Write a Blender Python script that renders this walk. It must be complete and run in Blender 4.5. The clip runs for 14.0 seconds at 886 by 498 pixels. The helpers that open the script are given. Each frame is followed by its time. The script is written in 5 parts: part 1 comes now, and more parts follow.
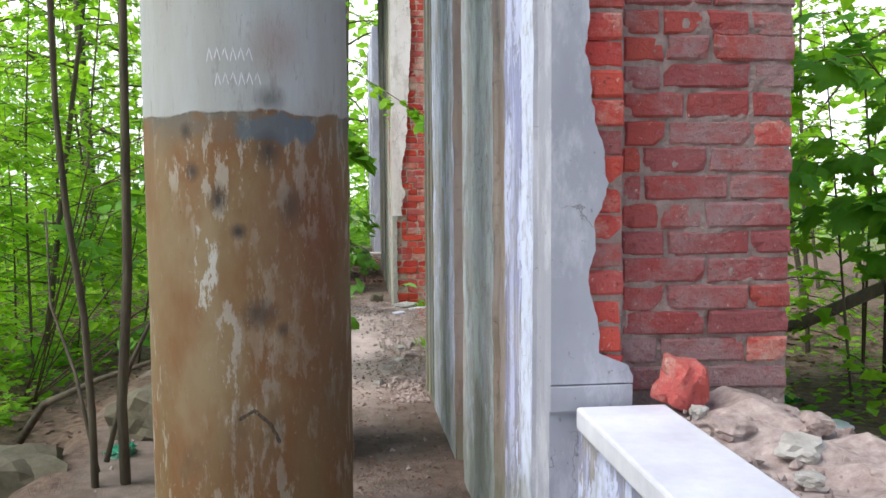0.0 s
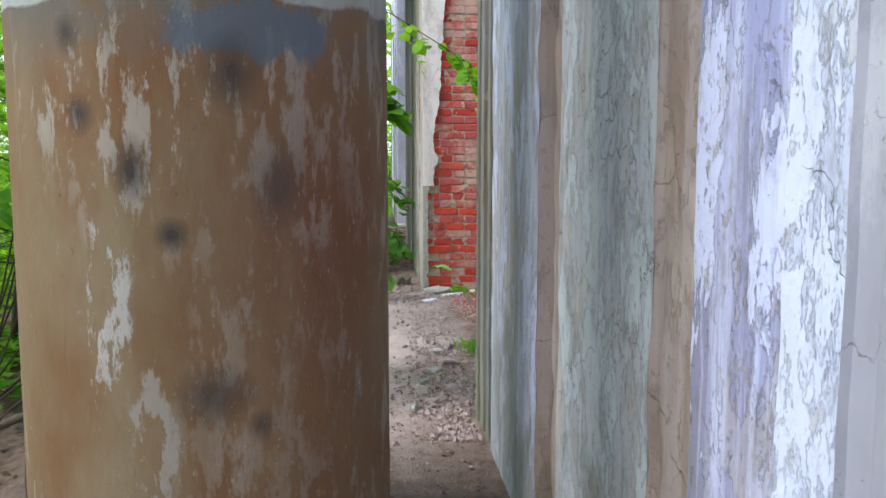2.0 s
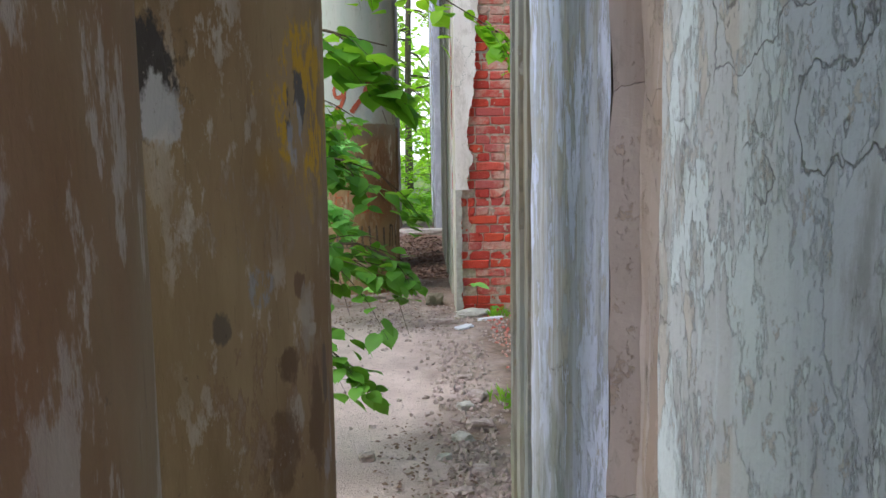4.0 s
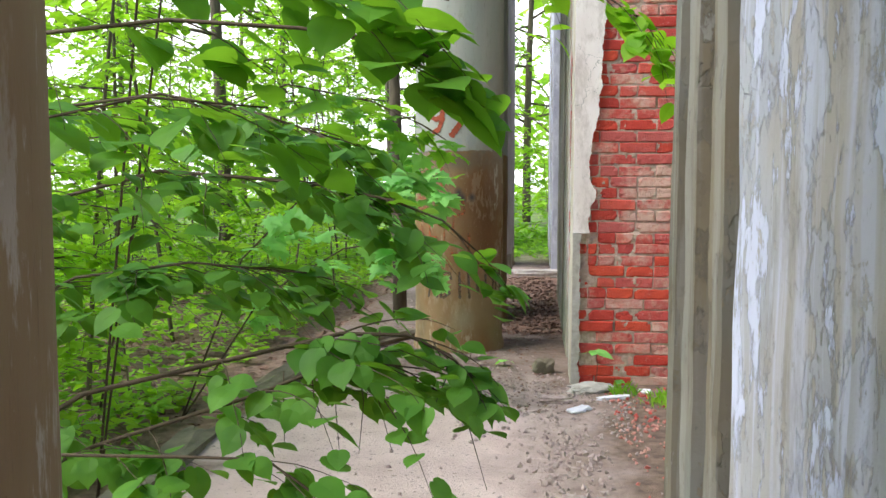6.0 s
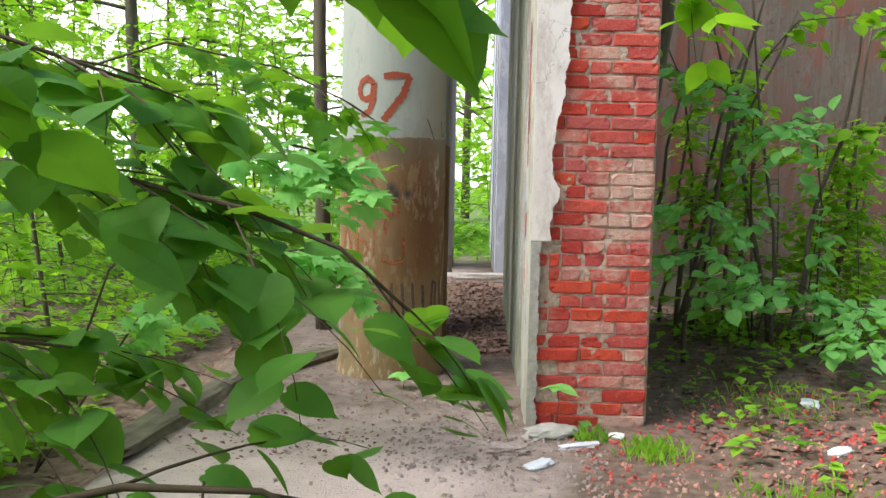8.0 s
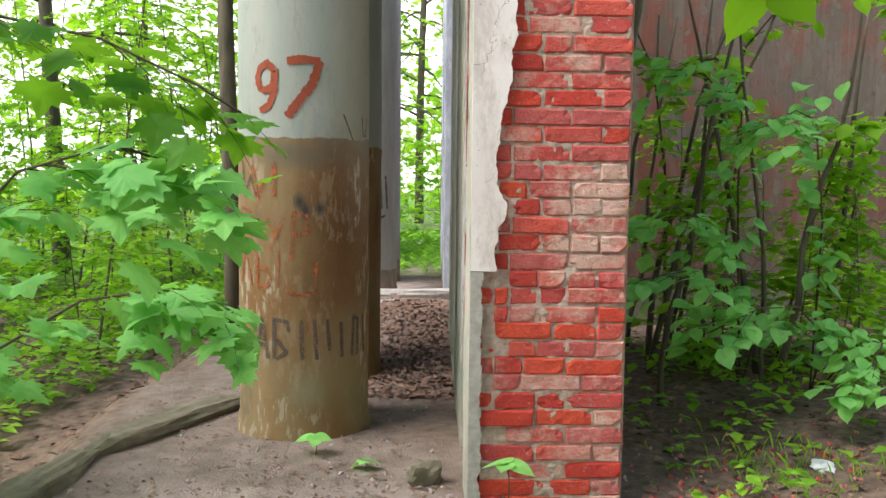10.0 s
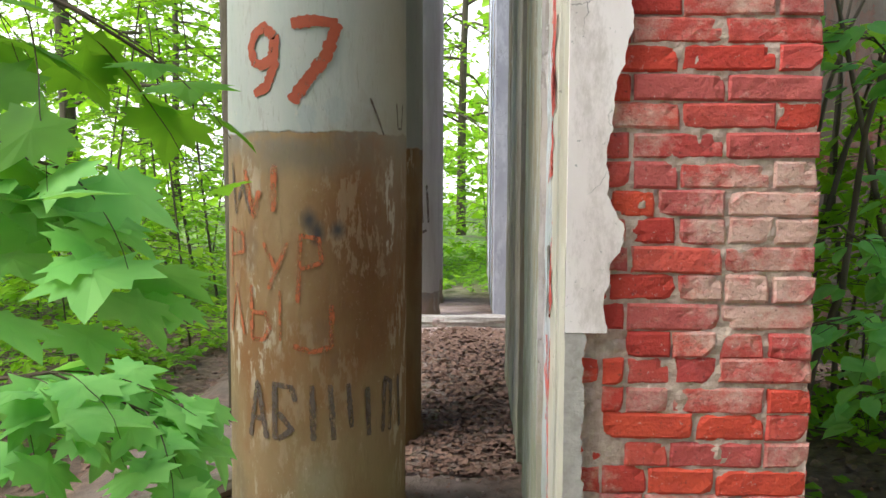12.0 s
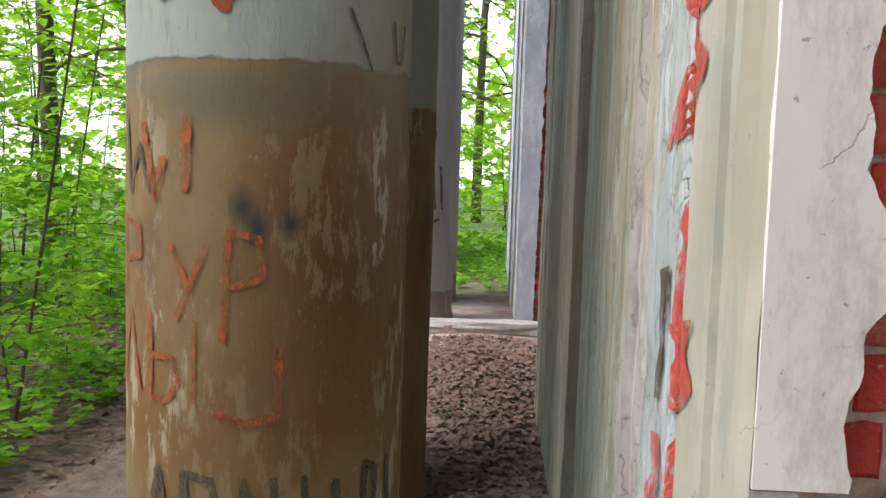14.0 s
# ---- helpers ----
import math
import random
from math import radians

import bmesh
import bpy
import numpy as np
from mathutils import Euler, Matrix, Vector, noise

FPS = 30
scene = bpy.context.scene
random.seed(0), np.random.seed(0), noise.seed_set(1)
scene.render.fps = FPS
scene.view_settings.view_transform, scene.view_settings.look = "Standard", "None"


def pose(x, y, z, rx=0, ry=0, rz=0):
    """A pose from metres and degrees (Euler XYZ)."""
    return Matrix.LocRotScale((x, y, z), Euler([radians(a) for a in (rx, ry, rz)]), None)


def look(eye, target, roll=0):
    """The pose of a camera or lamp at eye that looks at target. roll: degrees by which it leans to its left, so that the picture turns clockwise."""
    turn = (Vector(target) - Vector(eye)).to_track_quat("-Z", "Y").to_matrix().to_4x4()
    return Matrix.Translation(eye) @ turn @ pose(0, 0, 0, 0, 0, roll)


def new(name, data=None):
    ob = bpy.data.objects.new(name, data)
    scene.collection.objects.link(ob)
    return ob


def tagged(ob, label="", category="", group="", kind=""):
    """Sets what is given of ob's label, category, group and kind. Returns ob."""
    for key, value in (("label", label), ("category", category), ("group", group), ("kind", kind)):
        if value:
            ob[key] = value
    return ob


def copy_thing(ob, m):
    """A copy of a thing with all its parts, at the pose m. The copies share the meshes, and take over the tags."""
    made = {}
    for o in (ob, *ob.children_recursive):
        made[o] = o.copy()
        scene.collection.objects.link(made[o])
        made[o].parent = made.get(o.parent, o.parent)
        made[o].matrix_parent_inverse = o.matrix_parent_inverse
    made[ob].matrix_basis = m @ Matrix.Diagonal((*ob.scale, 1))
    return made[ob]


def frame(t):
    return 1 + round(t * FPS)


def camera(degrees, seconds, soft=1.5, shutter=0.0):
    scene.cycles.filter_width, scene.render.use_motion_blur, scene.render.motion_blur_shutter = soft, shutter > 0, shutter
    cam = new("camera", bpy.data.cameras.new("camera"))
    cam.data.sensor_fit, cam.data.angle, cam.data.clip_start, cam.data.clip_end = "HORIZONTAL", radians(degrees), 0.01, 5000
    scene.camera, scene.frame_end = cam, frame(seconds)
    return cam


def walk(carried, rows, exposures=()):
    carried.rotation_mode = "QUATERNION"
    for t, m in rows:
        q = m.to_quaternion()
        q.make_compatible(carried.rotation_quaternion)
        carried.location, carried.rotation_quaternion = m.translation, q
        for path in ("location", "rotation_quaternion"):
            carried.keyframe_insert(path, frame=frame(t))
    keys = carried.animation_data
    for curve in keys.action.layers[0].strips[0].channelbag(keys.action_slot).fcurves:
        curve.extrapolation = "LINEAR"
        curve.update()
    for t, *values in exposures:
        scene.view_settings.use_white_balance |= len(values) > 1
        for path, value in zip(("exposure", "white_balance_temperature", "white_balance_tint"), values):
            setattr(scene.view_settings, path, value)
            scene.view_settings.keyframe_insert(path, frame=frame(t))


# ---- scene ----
cam = camera(53.2, 14.0)
METRES, EYE, TILT, LEAN, TURN = 9.44, 1.41, 1.8, 0.0, -6.2
ROWS = [
    (0.0, 0.0, 0.0, 0.0, -0.05, -5.95, 0.43),
    (0.5, -0.0034, 0.0339, -0.0015, 0.47, -7.39, 0.42),
    (1.0, -0.0106, 0.0764, -0.0038, 1.46, -8.15, 0.4),
    (1.5, -0.0193, 0.1167, -0.0038, 1.07, -8.33, 0.82),
    (2.0, -0.021, 0.1578, -0.0061, 1.21, -8.12, 0.03),
    (4.5, -0.0127, 0.3381, -0.0105, 5.73, -8.31, 2.13),
    (5.0, -0.014, 0.3758, -0.0108, 8.01, -7.71, 2.98),
    (5.5, -0.0145, 0.4122, -0.0105, 11.27, -6.95, 1.55),
    (6.0, -0.0205, 0.4537, -0.0134, 12.07, -6.28, 0.25),
    (6.5, -0.0245, 0.4853, -0.0125, 11.94, -6.02, -0.46),
    (7.0, -0.0313, 0.5282, -0.016, 13.55, -6.03, -1.46),
    (7.5, -0.0375, 0.5539, -0.0169, 13.4, -6.46, -1.25),
    (8.0, -0.0417, 0.5769, -0.0182, 8.07, -6.62, -0.93),
    (10.5, -0.04, 0.7442, -0.0184, 5.39, -6.39, -0.48),
    (11.0, -0.0463, 0.7845, -0.0205, 8.29, -6.06, -0.2),
    (11.5, -0.0551, 0.8163, -0.0221, 8.33, -5.94, -0.12),
    (12.0, -0.0624, 0.8484, -0.0232, 7.96, -5.87, -0.1),
    (12.5, -0.0652, 0.8832, -0.0246, 8.47, -5.84, -0.54),
    (13.0, -0.0704, 0.92, -0.0286, 9.01, -5.67, -1.52),
    (13.5, -0.077, 0.9535, -0.029, 9.1, -6.31, -1.44),
    (14.0, -0.0846, 0.99, -0.0315, 8.93, -6.83, -1.55),
]
walk(cam, [(t, pose(0, 0, EYE, TILT, LEAN, TURN) @ pose(METRES * x, METRES * y, METRES * z, 90 + pitch, roll, yaw)) for t, x, y, z, yaw, pitch, roll in ROWS],
     ((0.0, 0.50, 6250, 10), (2.0, 0.46, 5950, 11), (4.5, 0.44, 6100, 12), (5.0, 0.74, 6200, 13), (5.5, 0.86, 6250, 12), (6.0, 0.74, 6350, 11), (6.5, 0.62, 6450, 10), (7.5, 0.70, 6450, 10), (8.0, 0.80, 6400, 10), (10.5, 0.82, 6500, 10), (12.0, 0.70, 6450, 11), (14.0, 0.52, 6400, 13)))

# ---- world, sun ----
world = bpy.data.worlds.new("sky")
scene.world = world
world.use_nodes = True
wn = world.node_tree
bg = wn.nodes["Background"]
sky = wn.nodes.new("ShaderNodeTexSky")
sky.sky_type, sky.sun_disc = "NISHITA", False
SUN_EL, SUN_AZ = 50.0, 258.0          # compass-style: 0 is +y, clockwise
sky.sun_elevation, sky.sun_rotation = radians(SUN_EL), radians(SUN_AZ)
sky.air_density, sky.dust_density = 1.0, 1.0
wn.links.new(sky.outputs[0], bg.inputs[0])
bg.inputs[1].default_value = 0.15
sun = new("sun", bpy.data.lights.new("sun", "SUN"))
sun.data.energy, sun.data.angle, sun.data.color = 4.8, radians(45), (1.0, 0.97, 0.92)
sdir = Vector((math.sin(radians(SUN_AZ)) * math.cos(radians(SUN_EL)), math.cos(radians(SUN_AZ)) * math.cos(radians(SUN_EL)), math.sin(radians(SUN_EL))))
sun.matrix_world = look(sdir * 60, (0, 6, 0))


# ---- materials ----
class Mat:
    """A small builder for node materials."""

    def __init__(self, name, rough=0.9):
        self.m = bpy.data.materials.new(name)
        self.m.use_nodes = True
        self.t = self.m.node_tree
        self.b = self.t.nodes["Principled BSDF"]
        self.b.inputs["Roughness"].default_value = rough
        self.geo = self.t.nodes.new("ShaderNodeNewGeometry")

    def node(self, kind):
        return self.t.nodes.new(kind)

    def put(self, sock, v):
        if hasattr(v, "is_linked"):
            self.t.links.new(v, sock)
        elif isinstance(v, (tuple, list)) and len(v) == 3 and sock.type == "RGBA":
            sock.default_value = (*v, 1)
        else:
            sock.default_value = v

    def noise(self, scale, detail=4, stretch=(1, 1, 1), rough=0.6, shift=(0, 0, 0), rand=False):
        mp = self.node("ShaderNodeMapping")
        mp.inputs["Scale"].default_value = stretch
        mp.inputs["Location"].default_value = shift
        self.t.links.new(self.geo.outputs["Position"], mp.inputs["Vector"])
        n = self.node("ShaderNodeTexNoise")
        n.inputs["Scale"].default_value, n.inputs["Detail"].default_value, n.inputs["Roughness"].default_value = scale, detail, rough
        self.t.links.new(mp.outputs[0], n.inputs["Vector"])
        return n.outputs[0]

    def ramp(self, v, a, b):
        r = self.node("ShaderNodeMapRange")
        r.clamp = True
        self.put(r.inputs[0], v)
        r.inputs[1].default_value, r.inputs[2].default_value = a, b
        return r.outputs[0]

    def mix(self, f, a, b):
        x = self.node("ShaderNodeMix")
        x.data_type = "RGBA"
        self.put(x.inputs[0], f)
        self.put(x.inputs[6], a)
        self.put(x.inputs[7], b)
        return x.outputs[2]

    def math(self, op, a, b=0.0):
        x = self.node("ShaderNodeMath")
        x.operation = op
        self.put(x.inputs[0], a)
        self.put(x.inputs[1], b)
        return x.outputs[0]

    def xyz(self):
        s = self.node("ShaderNodeSeparateXYZ")
        self.t.links.new(self.geo.outputs["Position"], s.inputs[0])
        return s.outputs

    def random(self):
        return self.node("ShaderNodeObjectInfo").outputs["Random"]

    def bump(self, h, strength=0.4, dist=0.01):
        n = self.node("ShaderNodeBump")
        n.inputs["Strength"].default_value, n.inputs["Distance"].default_value = strength, dist
        self.t.links.new(h, n.inputs["Height"])
        self.t.links.new(n.outputs[0], self.b.inputs["Normal"])

    def color(self, c):
        self.put(self.b.inputs["Base Color"], c)
        return self.m


def leaf_material(name, dark, light, glow=0.5, scale=6.0):
    k = Mat(name, 0.55)
    n = k.noise(scale, 2)
    c = k.mix(k.ramp(n, 0.35, 0.65), dark, light)
    k.color(c)
    k.b.inputs["Specular IOR Level"].default_value = 0.25
    tr = k.node("ShaderNodeBsdfTranslucent")
    warm = k.mix(0.5, c, (0.36, 0.66, 0.02))
    k.put(tr.inputs[0], warm)
    ms = k.node("ShaderNodeMixShader")
    ms.inputs[0].default_value = glow
    k.t.links.new(k.b.outputs[0], ms.inputs[1])
    k.t.links.new(tr.outputs[0], ms.inputs[2])
    k.t.links.new(ms.outputs[0], k.t.nodes["Material Output"].inputs[0])
    return k.m


M_LEAF = leaf_material("leaf_green", (0.16, 0.39, 0.015), (0.35, 0.60, 0.03), 0.58, 2.5)
M_LEAF_NEAR = leaf_material("leaf_near", (0.07, 0.22, 0.02), (0.13, 0.34, 0.03), 0.5, 9.0)
# Darker copy of the near leaf: missing backlight is put into the colour.
M_LEAF_SHADED = leaf_material("leaf_lime_shaded", (0.06, 0.18, 0.025), (0.12, 0.31, 0.04), 0.40, 7.0)
M_MAPLE = leaf_material("leaf_maple", (0.20, 0.53, 0.13), (0.32, 0.68, 0.19), 0.42, 9.0)
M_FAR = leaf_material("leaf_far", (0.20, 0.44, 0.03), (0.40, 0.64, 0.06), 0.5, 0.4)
M_HERB = leaf_material("herb_green", (0.11, 0.31, 0.02), (0.32, 0.56, 0.045), 0.45, 2.0)


def plain(name, c1, c2, scale=12.0, rough=0.9, bump=0.3, stretch=(1, 1, 1)):
    k = Mat(name, rough)
    n = k.noise(scale, 6, stretch)
    k.color(k.mix(k.ramp(n, 0.3, 0.7), c1, c2))
    k.bump(k.noise(scale * 5, 4, stretch), bump, 0.006)
    return k.m


M_BARK = plain("bark", (0.05, 0.04, 0.028), (0.13, 0.105, 0.07), 18, 0.95, 0.7, (1, 1, 0.2))
M_TWIG = plain("twig", (0.05, 0.035, 0.02), (0.11, 0.075, 0.045), 30, 0.9, 0.3)
M_MORTAR = plain("mortar", (0.33, 0.225, 0.175), (0.58, 0.45, 0.38), 25, 0.98, 0.9)
M_MORTAR_GREY = plain("mortar_grey", (0.22, 0.155, 0.14), (0.36, 0.27, 0.25), 22, 0.98, 0.9)
M_STONE = plain("stone", (0.30, 0.27, 0.24), (0.50, 0.46, 0.43), 20, 0.95, 0.7)
M_MOSSY = plain("mossy_stone", (0.10, 0.09, 0.06), (0.20, 0.17, 0.12), 9, 0.97, 0.8)
M_RUBBLE = plain("rubble_pale", (0.26, 0.185, 0.17), (0.52, 0.42, 0.39), 30, 0.95, 0.9)
M_SILL = plain("sill_paint", (0.60, 0.58, 0.66), (0.76, 0.75, 0.81), 7, 0.7, 0.25)
M_LITTER = plain("litter", (0.105, 0.057, 0.041), (0.27, 0.165, 0.12), 40, 0.95, 0.2)
def worn_paint(name, c1, c2, lost):
    """Old brush paint, flaked through to the ground below it."""
    k = Mat(name, 0.85)
    k.color(k.mix(k.noise(40, 4), c1, c2))
    tr = k.node("ShaderNodeBsdfTransparent")
    ms = k.node("ShaderNodeMixShader")
    k.put(ms.inputs[0], k.math("MULTIPLY", k.ramp(k.noise(38, 6, (1, 1, 0.5), 0.75), 0.62 - lost, 0.72 - lost * 0.5), 0.9))
    k.t.links.new(k.b.outputs[0], ms.inputs[1])
    k.t.links.new(tr.outputs[0], ms.inputs[2])
    k.t.links.new(ms.outputs[0], k.t.nodes["Material Output"].inputs[0])
    return k.m


M_RED = worn_paint("red_paint", (0.22, 0.035, 0.014), (0.31, 0.065, 0.025), 0.03)
M_REDW = worn_paint("wall_red_paint", (0.42, 0.035, 0.03), (0.52, 0.10, 0.07), 0.17)
M_ORANGE = worn_paint("faded_red_paint", (0.29, 0.065, 0.017), (0.35, 0.10, 0.035), 0.19)
M_BLACK = worn_paint("black_paint", (0.05, 0.04, 0.035), (0.12, 0.085, 0.06), 0.16)
M_WHITE = plain("white_plastic", (0.7, 0.7, 0.72), (0.85, 0.85, 0.86), 20, 0.5, 0.2)
M_GREENB = plain("green_plastic", (0.01, 0.18, 0.10), (0.02, 0.25, 0.14), 20, 0.3, 0.1)
M_REDP = plain("red_plastic", (0.6, 0.02, 0.02), (0.7, 0.05, 0.03), 20, 0.4, 0.1)

k = Mat("bottle_glass", 0.08)
k.b.inputs["Transmission Weight"].default_value = 0.8
M_BOTTLE = k.color((0.03, 0.35, 0.10))


def brick_material(name, reds, pale, amount):
    """Old brick: each one its own red, with lime smears that run on over its neighbours, soot specks and pits."""
    k = Mat(name, 0.95)
    r = k.random()
    base = k.mix(k.ramp(r, 0.0, 1.0), reds[0], reds[1])
    base = k.mix(k.math("MULTIPLY", k.ramp(k.math("FRACT", k.math("MULTIPLY", r, 13.7)), 0.55, 0.9), 0.8), base, reds[2])
    base = k.mix(k.math("MULTIPLY", k.ramp(k.noise(9, 5, (1, 1, 1.6), 0.7), 0.45, 0.7), 0.55), base, reds[2])
    wash = k.noise(3.2, 4, (1, 1, 0.8), 0.6, (3, 1, 2))
    wear = k.noise(26.0, 8, (1, 1, 1.3), 0.78, (1, 4, 2))
    own = k.math("MULTIPLY", k.math("SUBTRACT", k.math("FRACT", k.math("MULTIPLY", r, 7.31)), 0.5), 0.16)
    w = k.math("ADD", k.math("ADD", k.math("MULTIPLY", wash, 0.75), k.math("MULTIPLY", wear, 0.45)), own)
    base = k.mix(k.math("MULTIPLY", k.ramp(w, 0.74 - amount, 0.90 - amount), 0.85), base, pale)
    speck = k.ramp(k.noise(70, 4, (1, 1, 1), 0.7), 0.60, 0.68)
    base = k.mix(k.math("MULTIPLY", speck, 0.7), base, (0.10, 0.035, 0.028))
    base = k.mix(k.math("MULTIPLY", k.ramp(k.noise(55, 5, (1, 1, 1), 0.7, (7, 7, 7)), 0.62, 0.70), 0.6), base, (0.62, 0.50, 0.45))
    k.bump(k.math("ADD", k.noise(75, 6), k.math("MULTIPLY", k.noise(22, 6, (1, 1, 1), 0.7), 1.2)), 0.9, 0.009)
    return k.color(base)


M_BRICK = brick_material("brick_red", ((0.47, 0.056, 0.050), (0.57, 0.085, 0.058), (0.45, 0.10, 0.092)), (0.58, 0.40, 0.33), 0.155)
M_BRICK_ORANGE = brick_material("brick_bright", ((0.54, 0.048, 0.030), (0.61, 0.075, 0.034), (0.42, 0.040, 0.032)), (0.56, 0.38, 0.30), 0.02)
M_BRICK_DIRTY = brick_material("brick_limed", ((0.30, 0.055, 0.055), (0.42, 0.075, 0.055), (0.27, 0.085, 0.09)), (0.31, 0.205, 0.205), 0.19)


def crack_lines(k, scale, width, seed):
    """Mask of wandering hair cracks."""
    v = k.node("ShaderNodeTexVoronoi")
    v.feature = "DISTANCE_TO_EDGE"
    v.inputs["Scale"].default_value = scale
    nz = k.node("ShaderNodeTexNoise")
    nz.inputs["Scale"].default_value, nz.inputs["Detail"].default_value = 9, 5
    k.t.links.new(k.geo.outputs["Position"], nz.inputs["Vector"])
    sc = k.node("ShaderNodeVectorMath")
    sc.operation = "SCALE"
    sc.inputs["Scale"].default_value = 0.22
    k.t.links.new(nz.outputs["Color"], sc.inputs[0])
    wob = k.node("ShaderNodeVectorMath")
    k.t.links.new(k.geo.outputs["Position"], wob.inputs[0])
    k.t.links.new(sc.outputs[0], wob.inputs[1])
    k.t.links.new(wob.outputs[0], v.inputs["Vector"])
    return k.math("MULTIPLY", k.math("SUBTRACT", 1.0, k.ramp(v.outputs["Distance"], 0.0, width)), k.ramp(k.noise(2.5, 3, (1, 1, 1), 0.6, (seed, 3, 1)), 0.50, 0.56))


def streaked_plaster(name, base, white, beige, blue, seed, whiteness):
    """Old limewash in peeling coats, with rain runs, flakes and hair cracks."""
    k = Mat(name, 0.9)
    peel = k.noise(5.5, 12, (1, 1, 0.45), 0.72, (seed, 0, 0))
    coat = k.noise(3.4, 11, (1, 1, 0.5), 0.68, (0, seed, 0))
    dirt = k.noise(7, 9, (1, 1, 0.35), 0.74, (0, 0, seed))
    runs = k.noise(30, 6, (1, 1, 0.06), 0.65, (seed, seed, 0))
    wide = k.noise(9, 5, (1, 1, 0.05), 0.6, (seed, 1, 4))
    chip = k.noise(19, 9, (1, 1, 0.8), 0.78, (seed, 2, 0))
    m_coat = k.ramp(coat, 0.495, 0.508)
    m_peel = k.ramp(peel, 0.530 - whiteness, 0.545 - whiteness)
    rim = k.math("SUBTRACT", k.ramp(peel, 0.515 - whiteness, 0.530 - whiteness), m_peel)
    m_chip = k.ramp(chip, 0.585, 0.60)
    col = k.mix(m_coat, base, beige)
    col = k.mix(k.math("MULTIPLY", k.ramp(k.noise(1.3, 6, (1, 1, 0.6), 0.6, (seed, 5, 1)), 0.46, 0.60), 0.8), col, blue)
    col = k.mix(k.math("MULTIPLY", k.ramp(wide, 0.50, 0.58), 0.55), col, white)
    col = k.mix(k.math("MULTIPLY", m_peel, 0.9), col, white)
    col = k.mix(k.math("MULTIPLY", k.ramp(runs, 0.54, 0.62), 0.5), col, white)
    col = k.mix(k.math("MULTIPLY", rim, 0.22), col, (0.16, 0.15, 0.145))
    col = k.mix(k.math("MULTIPLY", k.ramp(dirt, 0.54, 0.66), 0.5), col, (0.17, 0.155, 0.14))
    col = k.mix(k.math("MULTIPLY", m_chip, 0.75), col, beige)
    col = k.mix(k.math("MULTIPLY", k.ramp(k.noise(40, 7, (1, 1, 0.45), 0.78, (1, seed, 1)), 0.62, 0.66), 0.5), col, (0.10, 0.095, 0.09))
    crack = crack_lines(k, 1.3, 0.0035, seed)
    col = k.mix(k.math("MULTIPLY", crack, 0.6), col, (0.09, 0.08, 0.075))
    z = k.xyz()[2]
    col = k.mix(k.math("MULTIPLY", k.ramp(k.math("SUBTRACT", k.noise(3, 5), k.math("MULTIPLY", z, 0.35)), 0.26, 0.45), 0.55), col, (0.20, 0.21, 0.13))
    h = k.math("ADD", k.math("ADD", k.math("MULTIPLY", m_peel, 1.2), m_coat), k.math("SUBTRACT", k.math("MULTIPLY", k.noise(60, 6), 0.6), k.math("ADD", m_chip, crack)))
    k.bump(h, 0.7, 0.005)
    return k.color(col)


M_PL_STRIP = streaked_plaster("plaster_white_strip", (0.58, 0.62, 0.80), (0.70, 0.75, 0.93), (0.55, 0.56, 0.62), (0.52, 0.57, 0.84), 41.0, 0.06)
M_PL_STREAK = streaked_plaster("plaster_streaked", (0.31, 0.305, 0.45), (0.68, 0.72, 0.95), (0.38, 0.345, 0.35), (0.36, 0.385, 0.64), 1.0, 0.01)
M_PL_PANEL = streaked_plaster("plaster_panel", (0.53, 0.54, 0.56), (0.64, 0.70, 0.73), (0.54, 0.50, 0.47), (0.55, 0.60, 0.68), 5.0, 0.02)
M_PL_LILAC = streaked_plaster("plaster_lilac", (0.41, 0.41, 0.46), (0.64, 0.67, 0.86), (0.42, 0.385, 0.36), (0.44, 0.48, 0.60), 33.0, 0.0)
M_PL_BROWN = streaked_plaster("plaster_brown", (0.36, 0.27, 0.22), (0.50, 0.44, 0.42), (0.42, 0.33, 0.27), (0.36, 0.31, 0.31), 19.0, -0.10)
M_PL_BEIGE = streaked_plaster("plaster_beige", (0.34, 0.275, 0.22), (0.55, 0.50, 0.49), (0.40, 0.33, 0.26), (0.37, 0.355, 0.38), 9.0, -0.07)
M_PL_OLIVE = streaked_plaster("plaster_olive", (0.14, 0.12, 0.09), (0.27, 0.26, 0.235), (0.175, 0.145, 0.10), (0.16, 0.18, 0.18), 13.0, -0.06)
M_PL_BLUE = streaked_plaster("plaster_bluish", (0.36, 0.37, 0.36), (0.50, 0.53, 0.57), (0.40, 0.36, 0.30), (0.28, 0.36, 0.44), 37.0, -0.02)
M_PL_MOSS = streaked_plaster("plaster_mossy", (0.27, 0.275, 0.21), (0.44, 0.45, 0.41), (0.30, 0.25, 0.165), (0.25, 0.28, 0.24), 53.0, -0.05)
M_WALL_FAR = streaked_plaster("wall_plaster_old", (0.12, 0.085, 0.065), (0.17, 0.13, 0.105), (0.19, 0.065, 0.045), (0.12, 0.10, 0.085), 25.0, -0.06)


